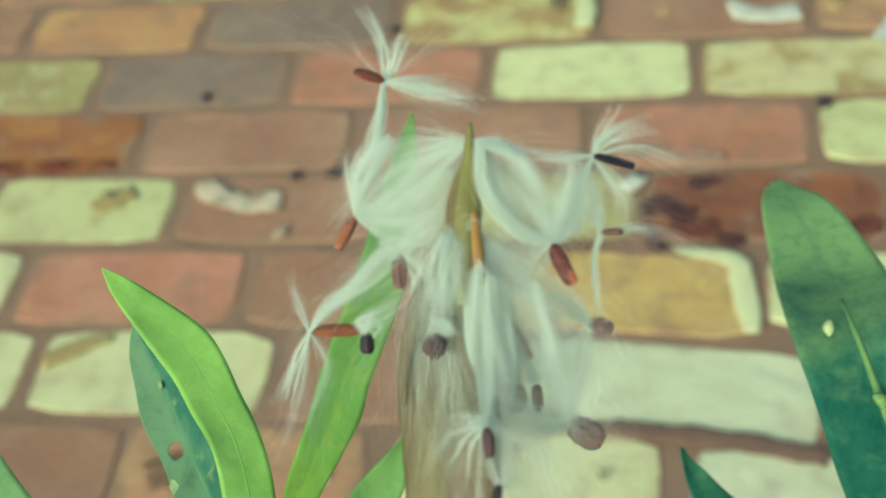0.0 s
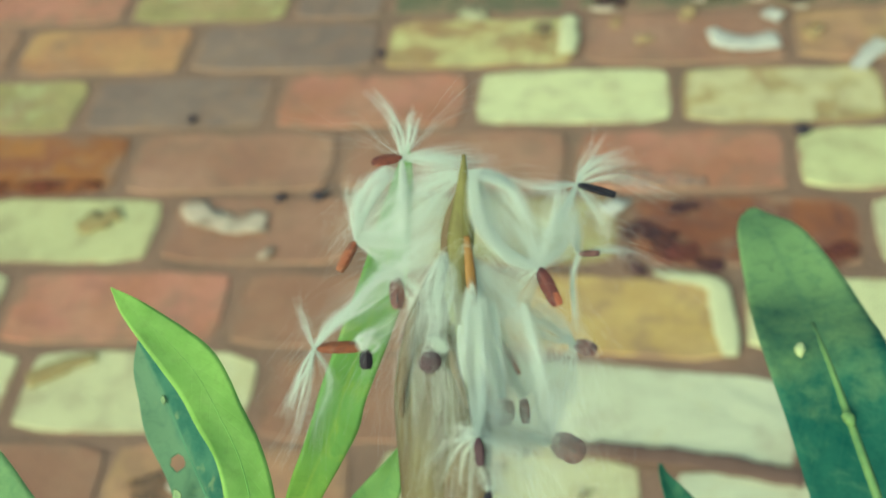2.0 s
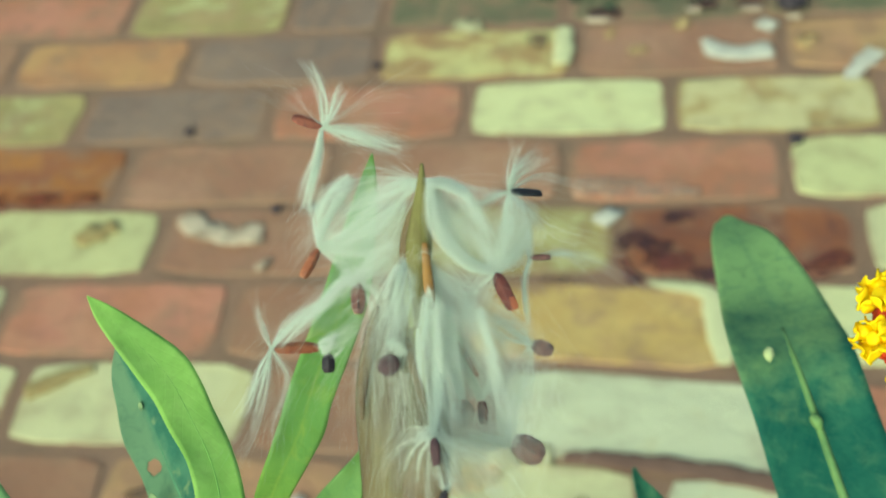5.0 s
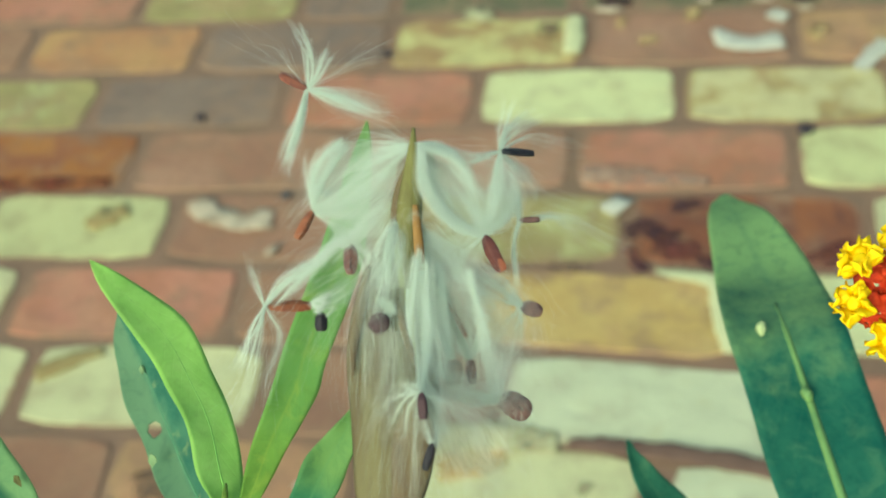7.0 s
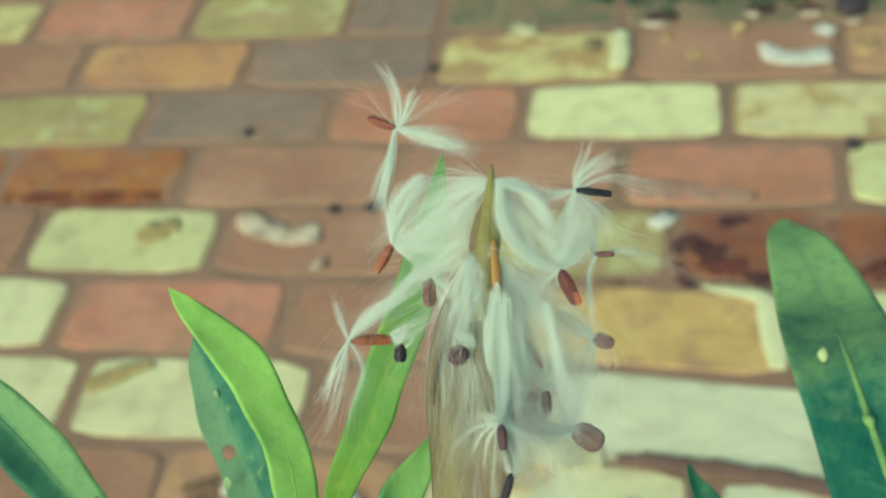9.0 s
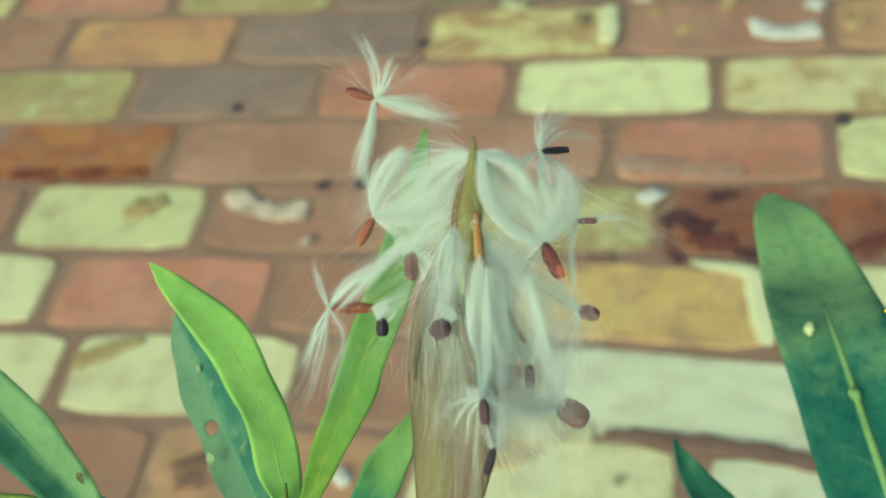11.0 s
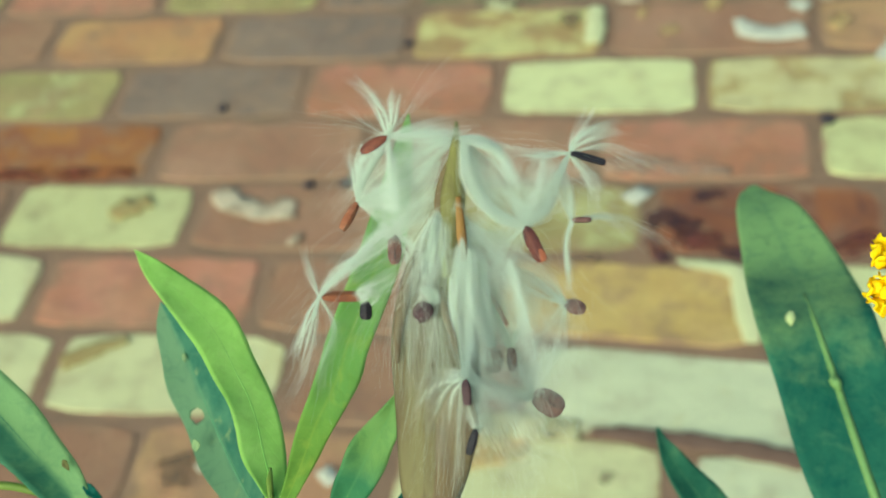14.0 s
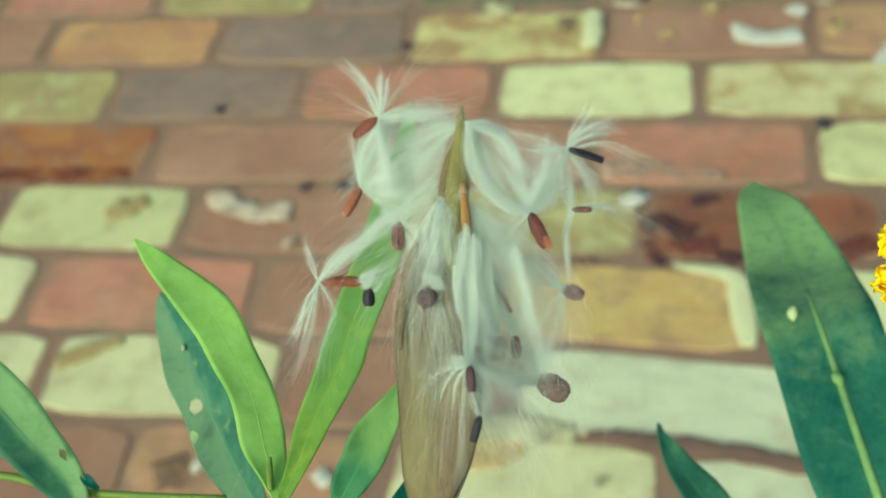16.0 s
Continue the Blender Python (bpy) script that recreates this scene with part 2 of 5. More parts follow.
WASH = plain_material("thin cream wash", rgb(200, 196, 152), rgb(180, 172, 130), 50, 0.9, 0.5, 0.002)
DAMP = plain_material("damp dark mortar", rgb(122, 96, 82), rgb(108, 84, 72), 50, 0.9, 0.5, 0.002)
SOOT = plain_material("grey brown grime", rgb(138, 112, 88), rgb(120, 98, 80), 50, 0.9, 0.5, 0.002)
for film, low in ((SMEAR, 0.14), (WASH, 0.22), (BUFF, 0.30), (FAINT, 0.33), (BURNT_AND_SHADOW, 0.29), (RUSTY, 0.36), (PLUM, 0.33), (SOOT, 0.36)):
    # a broken film: the brick shows between its flecks
    tree = film.node_tree
    flecks, spread, clear, both = [tree.nodes.new("ShaderNode" + kind) for kind in ("TexNoise", "MapRange", "BsdfTransparent", "MixShader")]
    flecks.inputs["Scale"].default_value = 38.0
    flecks.inputs["Detail"].default_value = 6.0
    spread.inputs["From Min"].default_value, spread.inputs["From Max"].default_value = low, low + 0.42
    tree.links.new(tree.nodes["Texture Coordinate"].outputs["Object"], flecks.inputs["Vector"])
    tree.links.new(flecks.outputs["Fac"], spread.inputs["Value"])
    tree.links.new(spread.outputs["Result"], both.inputs[0])
    tree.links.new(clear.outputs[0], both.inputs[1])
    tree.links.new(tree.nodes["Principled BSDF"].outputs[0], both.inputs[2])
    tree.links.new(both.outputs[0], tree.nodes["Material Output"].inputs["Surface"])
PEBBLE = plain_material("dark pebble", rgb(70, 62, 66), rgb(46, 42, 48), 200, 0.8, 0.4, 0.001)
MOSS = plain_material("dark green moss", rgb(70, 88, 62), rgb(48, 66, 54), 60, 0.9, 0.8, 0.004)
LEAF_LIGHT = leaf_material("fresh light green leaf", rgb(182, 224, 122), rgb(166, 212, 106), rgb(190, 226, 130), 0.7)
LEAF_SOFT = leaf_material("soft green leaf", rgb(136, 176, 80), rgb(116, 156, 68), rgb(182, 200, 88), 0.7, None, 0, rgb(128, 174, 94), 0.62)
LEAF_MID = leaf_material("mid green leaf", rgb(88, 146, 98), rgb(74, 132, 90), rgb(120, 172, 110), 0.6, None, 0, rgb(134, 174, 100), 0.52)
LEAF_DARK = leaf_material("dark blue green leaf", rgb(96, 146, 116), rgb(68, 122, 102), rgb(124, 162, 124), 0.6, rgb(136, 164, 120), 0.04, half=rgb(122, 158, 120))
# the pale tip colour paints in skylight where the blade bends upward
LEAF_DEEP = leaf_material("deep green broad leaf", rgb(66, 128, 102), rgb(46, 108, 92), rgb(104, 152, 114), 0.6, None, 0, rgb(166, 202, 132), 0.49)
LEAF_TEAL = leaf_material("blue green shaded leaf", rgb(44, 116, 98), rgb(36, 102, 90), rgb(74, 138, 112), 0.5)
RIB_LIGHT = plain_material("light green midrib", rgb(146, 198, 94), rgb(130, 186, 86), 300, 0.6)
RIB_DARK = plain_material("dull green midrib", rgb(108, 160, 116), rgb(90, 142, 106), 300, 0.6)
LESION = plain_material("dull olive leaf spot", rgb(136, 156, 108), rgb(112, 138, 98), 300, 0.9)
SPOT = plain_material("pale cream spot", rgb(196, 206, 150), rgb(176, 190, 132), 300, 0.8)
RIB = plain_material("pale green midrib", rgb(126, 158, 92), rgb(102, 138, 84), 220, 0.6)
STEM = plain_material("green plant stem", rgb(110, 140, 70), rgb(92, 120, 62), 150, 0.55)
OLIVE = plain_material("olive green stem", rgb(112, 132, 52), rgb(86, 112, 46), 150, 0.55)
HUSK = husk_material("olive dried husk", (rgb(112, 104, 70), rgb(92, 80, 56), rgb(128, 122, 86), rgb(82, 70, 50)))
HUSK_TIP = husk_material("olive green husk tip", (rgb(118, 114, 64), rgb(100, 92, 56), rgb(134, 132, 80), rgb(92, 80, 52)))
HUSK_EDGE = husk_material("brown husk edge", (rgb(116, 100, 70), rgb(98, 82, 60), rgb(132, 118, 84), rgb(88, 70, 52)))
MEMBRANE = plain_material("amber inner membrane", rgb(158, 120, 62), rgb(138, 98, 52), 200, 0.5, 0.4, 0.0004, 0.2)
INNER = plain_material("pale green inner membrane", rgb(186, 190, 140), rgb(160, 160, 112), 180, 0.6, 0.5, 0.0004, 0.2)


def seed_material(name, a, b, rough=0.5):
    """A dry seed coat: fine wrinkles and dark patches."""
    n = Nodes(name, rough)
    place = n.tree.nodes.new("ShaderNodeTexCoord").outputs["Object"]
    tone = n.mix(n.ramp(n.noise(520, 5, 0.6, place), 0.32, 0.68), a, b)
    tone = n.mix(n.math("MULTIPLY", n.ramp(n.noise(380, 4, 0.6, place, 1.0), 0.50, 0.66), 0.65), tone, rgb(48, 34, 42))
    n.colour(n.mix(n.math("MULTIPLY", n.ramp(n.noise(640, 4, 0.6, place), 0.56, 0.72), 0.5), tone, tuple(min(1, c * 1.7) for c in a[:3]) + (1,)))
    n.bump(n.noise(1500, 5, 0.65, place), 0.7, 0.0004)
    return n.mat


SEED_RED = seed_material("red brown seed coat", rgb(104, 54, 46), rgb(78, 40, 40), 0.5)
SEED_BROWN = seed_material("dull brown seed coat", rgb(124, 88, 78), rgb(92, 64, 62), 0.6)
SEED_DARK = seed_material("dark purple brown seed coat", rgb(92, 66, 66), rgb(64, 46, 52), 0.6)
SEED_BLACK = seed_material("near black seed coat", rgb(38, 34, 40), rgb(24, 24, 32), 0.4)
SEED_TAN = seed_material("orange brown seed coat", rgb(158, 96, 64), rgb(128, 70, 50), 0.5)
SEED_RUST = seed_material("rusty brown seed coat", rgb(134, 76, 56), rgb(98, 52, 44), 0.5)
SEED_EDGE = seed_material("orange seed wing", rgb(168, 98, 66), rgb(140, 76, 54), 0.5)
YELLOW = plain_material("bright yellow petal", rgb(252, 216, 14), rgb(244, 198, 10), 300, 0.75, 0.3, 0.0003, 0.2)
RED = plain_material("scarlet petal", rgb(206, 72, 24), rgb(180, 44, 22), 300, 0.75, 0.3, 0.0003, 0.2)

# ---- frames and builders ----
# the plants stand in a tilted frame: x across, y away, z along their lean; millimetres from the pod's tip
BUSH = pose(-0.03146, 0.15121, 0.71735, -43.246, 7.431, 8.326)


def part(name, bm, material, parent, label=""):
    """Links a bmesh or a mesh as one object under a thing or a part."""
    if isinstance(bm, bmesh.types.BMesh):
        bmesh.ops.recalc_face_normals(bm, faces=bm.faces)
        mesh = bpy.data.meshes.new(name)
        bm.to_mesh(mesh)
        bm.free()
    else:
        mesh = bm
    mesh.materials.append(material)
    for face in mesh.polygons:
        face.use_smooth = True
    ob = new(name, mesh)
    ob.parent = parent
    if label:
        tagged(ob, label)
    return ob


def thing(name, label, category, origin, group=""):
    """An empty at a thing's base in the plants' frame, and the function that turns millimetres into its own metres."""
    ob = new(name)
    ob.empty_display_size = 0.01
    ob.matrix_world = BUSH @ Matrix.Translation(Vector(origin) / 1000)
    tagged(ob, label, category, group)
    return ob, (lambda p: (Vector(p[:3]) - Vector(origin)) / 1000)


def spline(points, count):
    """count places along a smooth curve through the points (any number of values each)."""
    p = np.array(points, float)
    p = np.vstack([2 * p[0] - p[1], p, 2 * p[-1] - p[-2]])
    out = []
    for s in np.linspace(0, len(points) - 1, count):
        k = min(int(s), len(points) - 2)
        u = s - k
        a, b, c, d = p[k:k + 4]
        out.append(0.5 * (2 * b + (c - a) * u + (2 * a - 5 * b + 4 * c - d) * u * u + (3 * b - a - 3 * c + d) * u ** 3))
    return np.array(out)


def tube(points, radii, sides=8, count=16):
    """A tapered round stem along a smooth curve; metres."""
    bm = bmesh.new()
    path = spline([(*p, r) for p, r in zip(points, radii)], count)
    rings = []
    for k, (x, y, z, r) in enumerate(path.tolist()):
        t = Vector(path[min(k + 1, count - 1)][:3] - path[max(k - 1, 0)][:3]).normalized()
        a = t.cross(Vector((0.3, 0.9, 0.2))).normalized()
        b = t.cross(a)
        rings.append([bm.verts.new(Vector((x, y, z)) + max(r, 1e-5) * (a * math.cos(q) + b * math.sin(q))) for q in [2 * math.pi * m / sides for m in range(sides)]])
    for one, two in zip(rings, rings[1:]):
        for k in range(sides):
            bm.faces.new((one[k], one[(k + 1) % sides], two[(k + 1) % sides], two[k]))
    bm.faces.new(rings[0][::-1])
    bm.faces.new(rings[-1])
    return bm


def sheet(grid, thick, gone=()):
    """A thin solid sheet from a grid of places (rows along, columns across), with UVs along and across; gone: cells left out as holes."""
    bm = bmesh.new()
    uv = bm.loops.layers.uv.new("uv")
    nu, nv = len(grid), len(grid[0])
    normal = [[None] * nv for _ in range(nu)]
    for i in range(nu):
        for j in range(nv):
            du = grid[min(i + 1, nu - 1)][j] - grid[max(i - 1, 0)][j]
            dv = grid[i][min(j + 1, nv - 1)] - grid[i][max(j - 1, 0)]
            c = du.cross(dv)
            normal[i][j] = c.normalized() if c.length > 1e-14 else Vector((0, 1, 0))
    sides = [[[bm.verts.new(grid[i][j] + normal[i][j] * s * thick / 2) for j in range(nv)] for i in range(nu)] for s in (1, -1)]

    def quad(corners, spots):
        try:
            face = bm.faces.new(corners)
        except ValueError:
            return
        for loop, (i, j) in zip(face.loops, spots):
            loop[uv].uv = (i / (nu - 1), j / (nv - 1))

    for i in range(nu - 1):
        for j in range(nv - 1):
            spots = [(i, j), (i + 1, j), (i + 1, j + 1), (i, j + 1)]
            if (i, j) in gone:
                for step, (a, b) in (((-1, 0), (spots[3], spots[0])), ((1, 0), (spots[1], spots[2])), ((0, -1), (spots[0], spots[1])), ((0, 1), (spots[2], spots[3]))):
                    if (i + step[0], j + step[1]) not in gone:
                        quad([sides[0][a[0]][a[1]], sides[0][b[0]][b[1]], sides[1][b[0]][b[1]], sides[1][a[0]][a[1]]], [a, b, b, a])
                continue
            quad([sides[0][a][b] for a, b in spots], spots)
            quad([sides[1][a][b] for a, b in spots[::-1]], spots[::-1])
    rim = [(i, 0) for i in range(nu)] + [(nu - 1, j) for j in range(1, nv)] + [(i, nv - 1) for i in range(nu - 2, -1, -1)] + [(0, j) for j in range(nv - 2, 0, -1)]
    for a, b in zip(rim, rim[1:] + rim[:1]):
        quad([sides[0][a[0]][a[1]], sides[1][a[0]][a[1]], sides[1][b[0]][b[1]], sides[0][b[0]][b[1]]], [a, a, b, b])
    return bm


def blade(own, spine, face, fold=0.25, wave=0.5, thick=0.35, rows=36, cols=11, seed=0, twist=0.0, holes=(), ragged=0.0):
    """A lance-shaped leaf in millimetres. spine: (x, y, z, half width) from tip to base; face: the way that its upper side looks;
    fold: how far the halves rise from the midrib; wave: rippled margin; holes: (x, z, radius) eaten through; ragged: crumpling."""
    rng = random.Random(seed)
    path = spline(spine, rows)
    face = Vector(face).normalized()
    phase = rng.random() * 6
    grid, eaten = [], set()
    for i, (x, y, z, w) in enumerate(path.tolist()):
        t = Vector(path[min(i + 1, rows - 1)][:3] - path[max(i - 1, 0)][:3]).normalized()
        f = Matrix.Rotation(twist * i / rows, 3, t) @ face
        side = t.cross(f).normalized()
        up = side.cross(t).normalized()
        w = max(w, 0.05)
        row = []
        for j in range(cols):
            v = 2 * j / (cols - 1) - 1
            lift = fold * w * (abs(v) ** 1.4) + wave * abs(v) ** 2 * math.sin(i * 19.8 / rows + phase + (2 if v > 0 else 0)) * min(1, w / 3)
            rag = 1 + 0.02 * math.sin(i * 25 / rows + phase) * abs(v)
            at = Vector((x, y, z)) + side * v * w * rag + up * lift
            if ragged:
                at += ragged * noise.noise_vector(at * 0.9 + Vector((seed, 0, 0)))
            for hx, hz, size in holes:
                if math.hypot(at.x - hx, at.z - hz) < size * (1 + 0.12 * noise.noise(at * 0.8)):
                    eaten.add((i, j))
            row.append(own(at))
        grid.append(row)
    return sheet(grid, thick / 1000, {(i, j) for i, j in eaten if 0 < i < rows - 2 and 0 < j < cols - 2})


def leaf(parent, own, spine, face, material, rib=0.45, rib_material=None, label="", rib_from=0.0, rib_thin=0.12, **more):
    """A leaf with its raised midrib under a plant."""
    ob = part("leaf", blade(own, spine, face, **more), material, parent, label)
    f = Vector(face).normalized()
    line = spline(spine, 48).tolist()
    line = line[int(47 * rib_from)::3]
    part("midrib", tube([own(Vector(p[:3]) + f * 0.05) for p in line], [rib * (rib_thin + (1 - rib_thin) * k / (len(line) - 1)) / 1000 for k in range(len(line))], 6, 30), rib_material or RIB, ob)
    return ob


def seed_body(own, a, b, width, thick, face=(0, -1, 0.1), ridge=True, rough=0, blunt=True):
    """A flat milkweed seed from its neck a to its far end b: a domed disc with a thin wing round it and a ridge down the middle."""
    a, b = Vector(a), Vector(b)
    axis = b - a
    length = axis.length
    t = axis.normalized()
    side = t.cross(Vector(face)).normalized()
    up = side.cross(t)
    rng = random.Random(int(length * 977 + width * 131 + rough))
    bm = bmesh.new()
    rings = []
    for k in range(15):
        u = 0.5 - 0.5 * math.cos(math.pi * k / 14)
        w = width / 2 * (max(0.0, 1 - abs(2 * u - 1.12) ** 2.6 / 1.36)) ** 0.55
        if not blunt:
            w = width / 2 * max(0.0, 1 - abs(2 * u - 1.05) ** 2.4 / 1.13) ** 0.5
        w = max(w, width * 0.10) * (1 + 0.05 * rng.uniform(-1, 1))
        ring = []
        for m in range(22):
            q = 2 * math.pi * m / 22
            c, s = math.cos(q), math.sin(q)
            wing = 0.22 + 0.78 * max(0.0, 1 - abs(c) ** 5)
            h = thick / 2 * s * wing * (0.35 + 0.65 * w / (width / 2))
            if ridge and abs(c) < 0.2 and s > 0:
                h *= 1.35
            ring.append(bm.verts.new(own(a + t * length * u + side * c * w + up * (h + 0.08 * width * c * c * math.sin(3 * u)))))
        rings.append(ring)
    for one, two in zip(rings, rings[1:]):
        for m in range(22):
            bm.faces.new((one[m], one[(m + 1) % 22], two[(m + 1) % 22], two[m]))
    bm.faces.new(rings[0][::-1])
    bm.faces.new(rings[-1])
    return bm


def floss(own, bundles, seed, radius=0.0048, lock=70):
    """Silk hairs as thin three-sided tubes that cling together in locks. A bundle: places that it passes (millimetres), how far it
    spreads at each, and its number of hairs; lock: the hairs in each lock."""
    rng = np.random.default_rng(seed)
    verts, faces, base = [], [], 0
    steps = 10
    for points, spread, count in bundles:
        count = round(2.3 * count)
        p = np.array(points, float)
        n = len(p)
        s = np.array(spread, float)
        locks = max(2, count // lock)
        home = (rng.random(count) ** 1.3 * locks).astype(int)
        stray = np.where(rng.random(count) < 0.40, 0.85, 0.32)[:, None, None]
        way = (rng.normal(size=(locks, 3)) * (1, 0.7, 1))[home]
        drift = (rng.normal(size=(locks, n, 3)) * 0.45)[home]
        own_way = rng.normal(size=(count, n, 3)) * 0.35 + rng.normal(size=(count, 1, 3))
        ctrl = p[None] + (way[:, None, :] + drift + own_way * stray) * s[None, :, None] * 0.5
        ctrl = np.concatenate([2 * ctrl[:, :1] - ctrl[:, 1:2], ctrl, 2 * ctrl[:, -1:] - ctrl[:, -2:-1]], 1)
        reach = rng.uniform(0.55, 1.0, count)
        line = np.empty((count, steps, 3))
        for k in range(steps):
            g = reach * (n - 1) * k / (steps - 1)
            i = np.minimum(g.astype(int), n - 2)
            u = (g - i)[:, None]
            q = [ctrl[np.arange(count), i + m] for m in range(4)]
            line[:, k] = 0.5 * (2 * q[1] + (q[2] - q[0]) * u + (2 * q[0] - 5 * q[1] + 4 * q[2] - q[3]) * u ** 2 + (3 * q[1] - q[0] - 3 * q[2] + q[3]) * u ** 3)
        line += rng.normal(size=line.shape) * 0.03 * np.linspace(0, 1, steps)[None, :, None]
        tangent = np.gradient(line, axis=1)
        tangent /= np.linalg.norm(tangent, axis=2, keepdims=True) + 1e-9
        one = np.cross(tangent, rng.normal(size=(count, 1, 3)))
        one /= np.linalg.norm(one, axis=2, keepdims=True) + 1e-9
        two = np.cross(tangent, one)
        size = radius * rng.uniform(0.7, 1.4, (count, 1, 1)) * np.linspace(1.0, 0.55, steps)[None, :, None]
        ring = np.stack([line + size * (one * math.cos(a) + two * math.sin(a)) for a in (0, 2.0944, 4.18879)], 2)
        verts.append(ring.reshape(-1, 3))
        idx = base + np.arange(count * steps * 3).reshape(count, steps, 3)
        for a in range(3):
            b = (a + 1) % 3
            faces.append(np.stack([idx[:, :-1, a], idx[:, :-1, b], idx[:, 1:, b], idx[:, 1:, a]], -1).reshape(-1, 4))
        base += count * steps * 3
    verts, faces = np.concatenate(verts), np.concatenate(faces)
    zero = own((0, 0, 0))
    verts = verts / 1000 + np.array(zero)
    mesh = bpy.data.meshes.new("floss")
    mesh.from_pydata(verts.tolist(), [], faces.tolist())
    return mesh


# ---- the ground and the brick pavement ----
def ground():
    bm = bmesh.new()
    cuts = [-200, -20, -3, -1.6, -0.8, 0, 0.8, 1.6, 3, 20, 200]
    grid = [[bm.verts.new((x, y, -0.030 + (0.006 * noise.noise((x * 3, y * 3, 1)) if abs(x) < 3 and abs(y) < 3 else 0))) for x in cuts] for y in cuts]
    for i in range(len(cuts) - 1):
        for j in range(len(cuts) - 1):
            bm.faces.new((grid[i][j], grid[i][j + 1], grid[i + 1][j + 1], grid[i + 1][j]))
    ob = part("ground", bm, SOIL, None)
    return tagged(ob, "dark bare garden soil around the brick paving", "ground", kind="structure")


ground()
ROW, TOP = 0.102, 1.146
WEST, EAST, FIRST, LAST = -1.85, 1.65, -9, 6


def bed():
    """The mortar bed in which the bricks lie."""
    bm = bmesh.new()
    south, north = TOP - ROW * (LAST + 1) - 0.045, TOP - ROW * FIRST
    xs, ys = np.linspace(WEST, EAST, 84).tolist(), np.linspace(south, north, 50).tolist()
    grid = [[bm.verts.new((x, y, -0.0019 + 0.0010 * noise.noise((x * 25, y * 25, 3)))) for x in xs] for y in ys]
    for i in range(len(ys) - 1):
        for j in range(len(xs) - 1):
            bm.faces.new((grid[i][j], grid[i][j + 1], grid[i + 1][j + 1], grid[i + 1][j]))
    rim = [bm.verts.new((x, y, -0.10)) for x, y in ((WEST, south), (EAST, south), (EAST, north), (WEST, north))]
    bm.faces.new(rim[::-1])
    edges = [grid[0], [r[-1] for r in grid], grid[-1][::-1], [r[0] for r in grid][::-1]]
    for k, edge in enumerate(edges):
        bm.faces.new([rim[k], rim[(k + 1) % 4]] + edge[::-1])
    ob = part("pavement", bm, MORTAR, None)
    return tagged(ob, "old brick garden path laid flat in running bond with wide mortar joints", "pavement", kind="structure")


PAVEMENT = bed()


def brick_mesh(seed):
    """A worn brick, 0.203 x 0.092 m on top, its corners rounded and its rim ragged."""
    rng = random.Random(seed)
    a, b = 0.1022, 0.0468
    outline = []
    for k in range(26):
        q = 2 * math.pi * (k + rng.uniform(-0.2, 0.2)) / 26
        c, d = math.cos(q), math.sin(q)
        round_off = (abs(c) ** 9 + abs(d) ** 9) ** (-1 / 9)
        wear = 1 - 0.035 * abs(noise.noise((c * 3 + seed * 7, d * 3, seed))) - rng.uniform(0, 0.012)
        outline.append((a * c * round_off * wear, b * d * round_off * (2 * wear - 1)))
    count = len(outline)
    bm = bmesh.new()
    top = [bm.verts.new((x * 0.988, y * 0.975, rng.uniform(-0.0008, 0.0008))) for x, y in outline]
    rim = [bm.verts.new((x, y, -0.0022)) for x, y in outline]
    low = [bm.verts.new((x, y, -0.03)) for x, y in outline]
    bm.faces.new(top)
    for one, two in ((rim, top), (low, rim)):
        for k in range(count):
            bm.faces.new((one[k], one[(k + 1) % count], two[(k + 1) % count], two[k]))
    mesh = bpy.data.meshes.new("brick")
    bm.to_mesh(mesh)
    bm.free()
    mesh.materials.append(BRICKS["brown"])
    return mesh


# the courses by number from the far side: where each joint lies, and the kind of brick to the east of it
COURSES = {
    -3: [(-0.859, "grey"), (-0.645, "brown"), (-0.43, "pink"), (-0.215, "brown"), (0.0, "mossy"), (0.215, "mossy")],
    -2: [(-0.829, "salmon"), (-0.62, "olive"), (-0.416, "grey"), (-0.30, "mossy"), (-0.085, "mossy"), (0.13, "mossy"), (0.345, "mossy")],
    -1: [(-0.95, "brown"), (-0.735, "yellow"), (-0.521, "grey"), (-0.296, "worn"), (-0.072, "pink"), (0.153, "peach"), (0.37, "brown")],
    0: [(-0.83, "olive"), (-0.617, "grey"), (-0.399, "salmon"), (-0.184, "white"), (0.031, "patchy"), (0.246, "salmon"), (0.46, "brown")],
    1: [(-0.752, "orange"), (-0.538, "pink"), (-0.312, "pink"), (-0.075, "salmon"), (0.14, "lime"), (0.355, "brown")],
    2: [(-0.89, "brown"), (-0.677, "lime"), (-0.474, "pink"), (-0.268, "olive"), (-0.022, "dark"), (0.199, "cream"), (0.39, "pink")],
    3: [(-0.815, "cream"), (-0.602, "salmon"), (-0.379, "brown"), (-0.155, "tan"), (0.078, "white"), (0.29, "brown")],
    4: [(-0.765, "cream"), (-0.553, "cream"), (-0.33, "brown"), (-0.125, "chalk"), (0.125, "salmon"), (0.31, "pink")],
    5: [(-0.655, "brown"), (-0.439, "peach"), (-0.222, "cream"), (0.0, "chalk"), (0.215, "pink")],
}


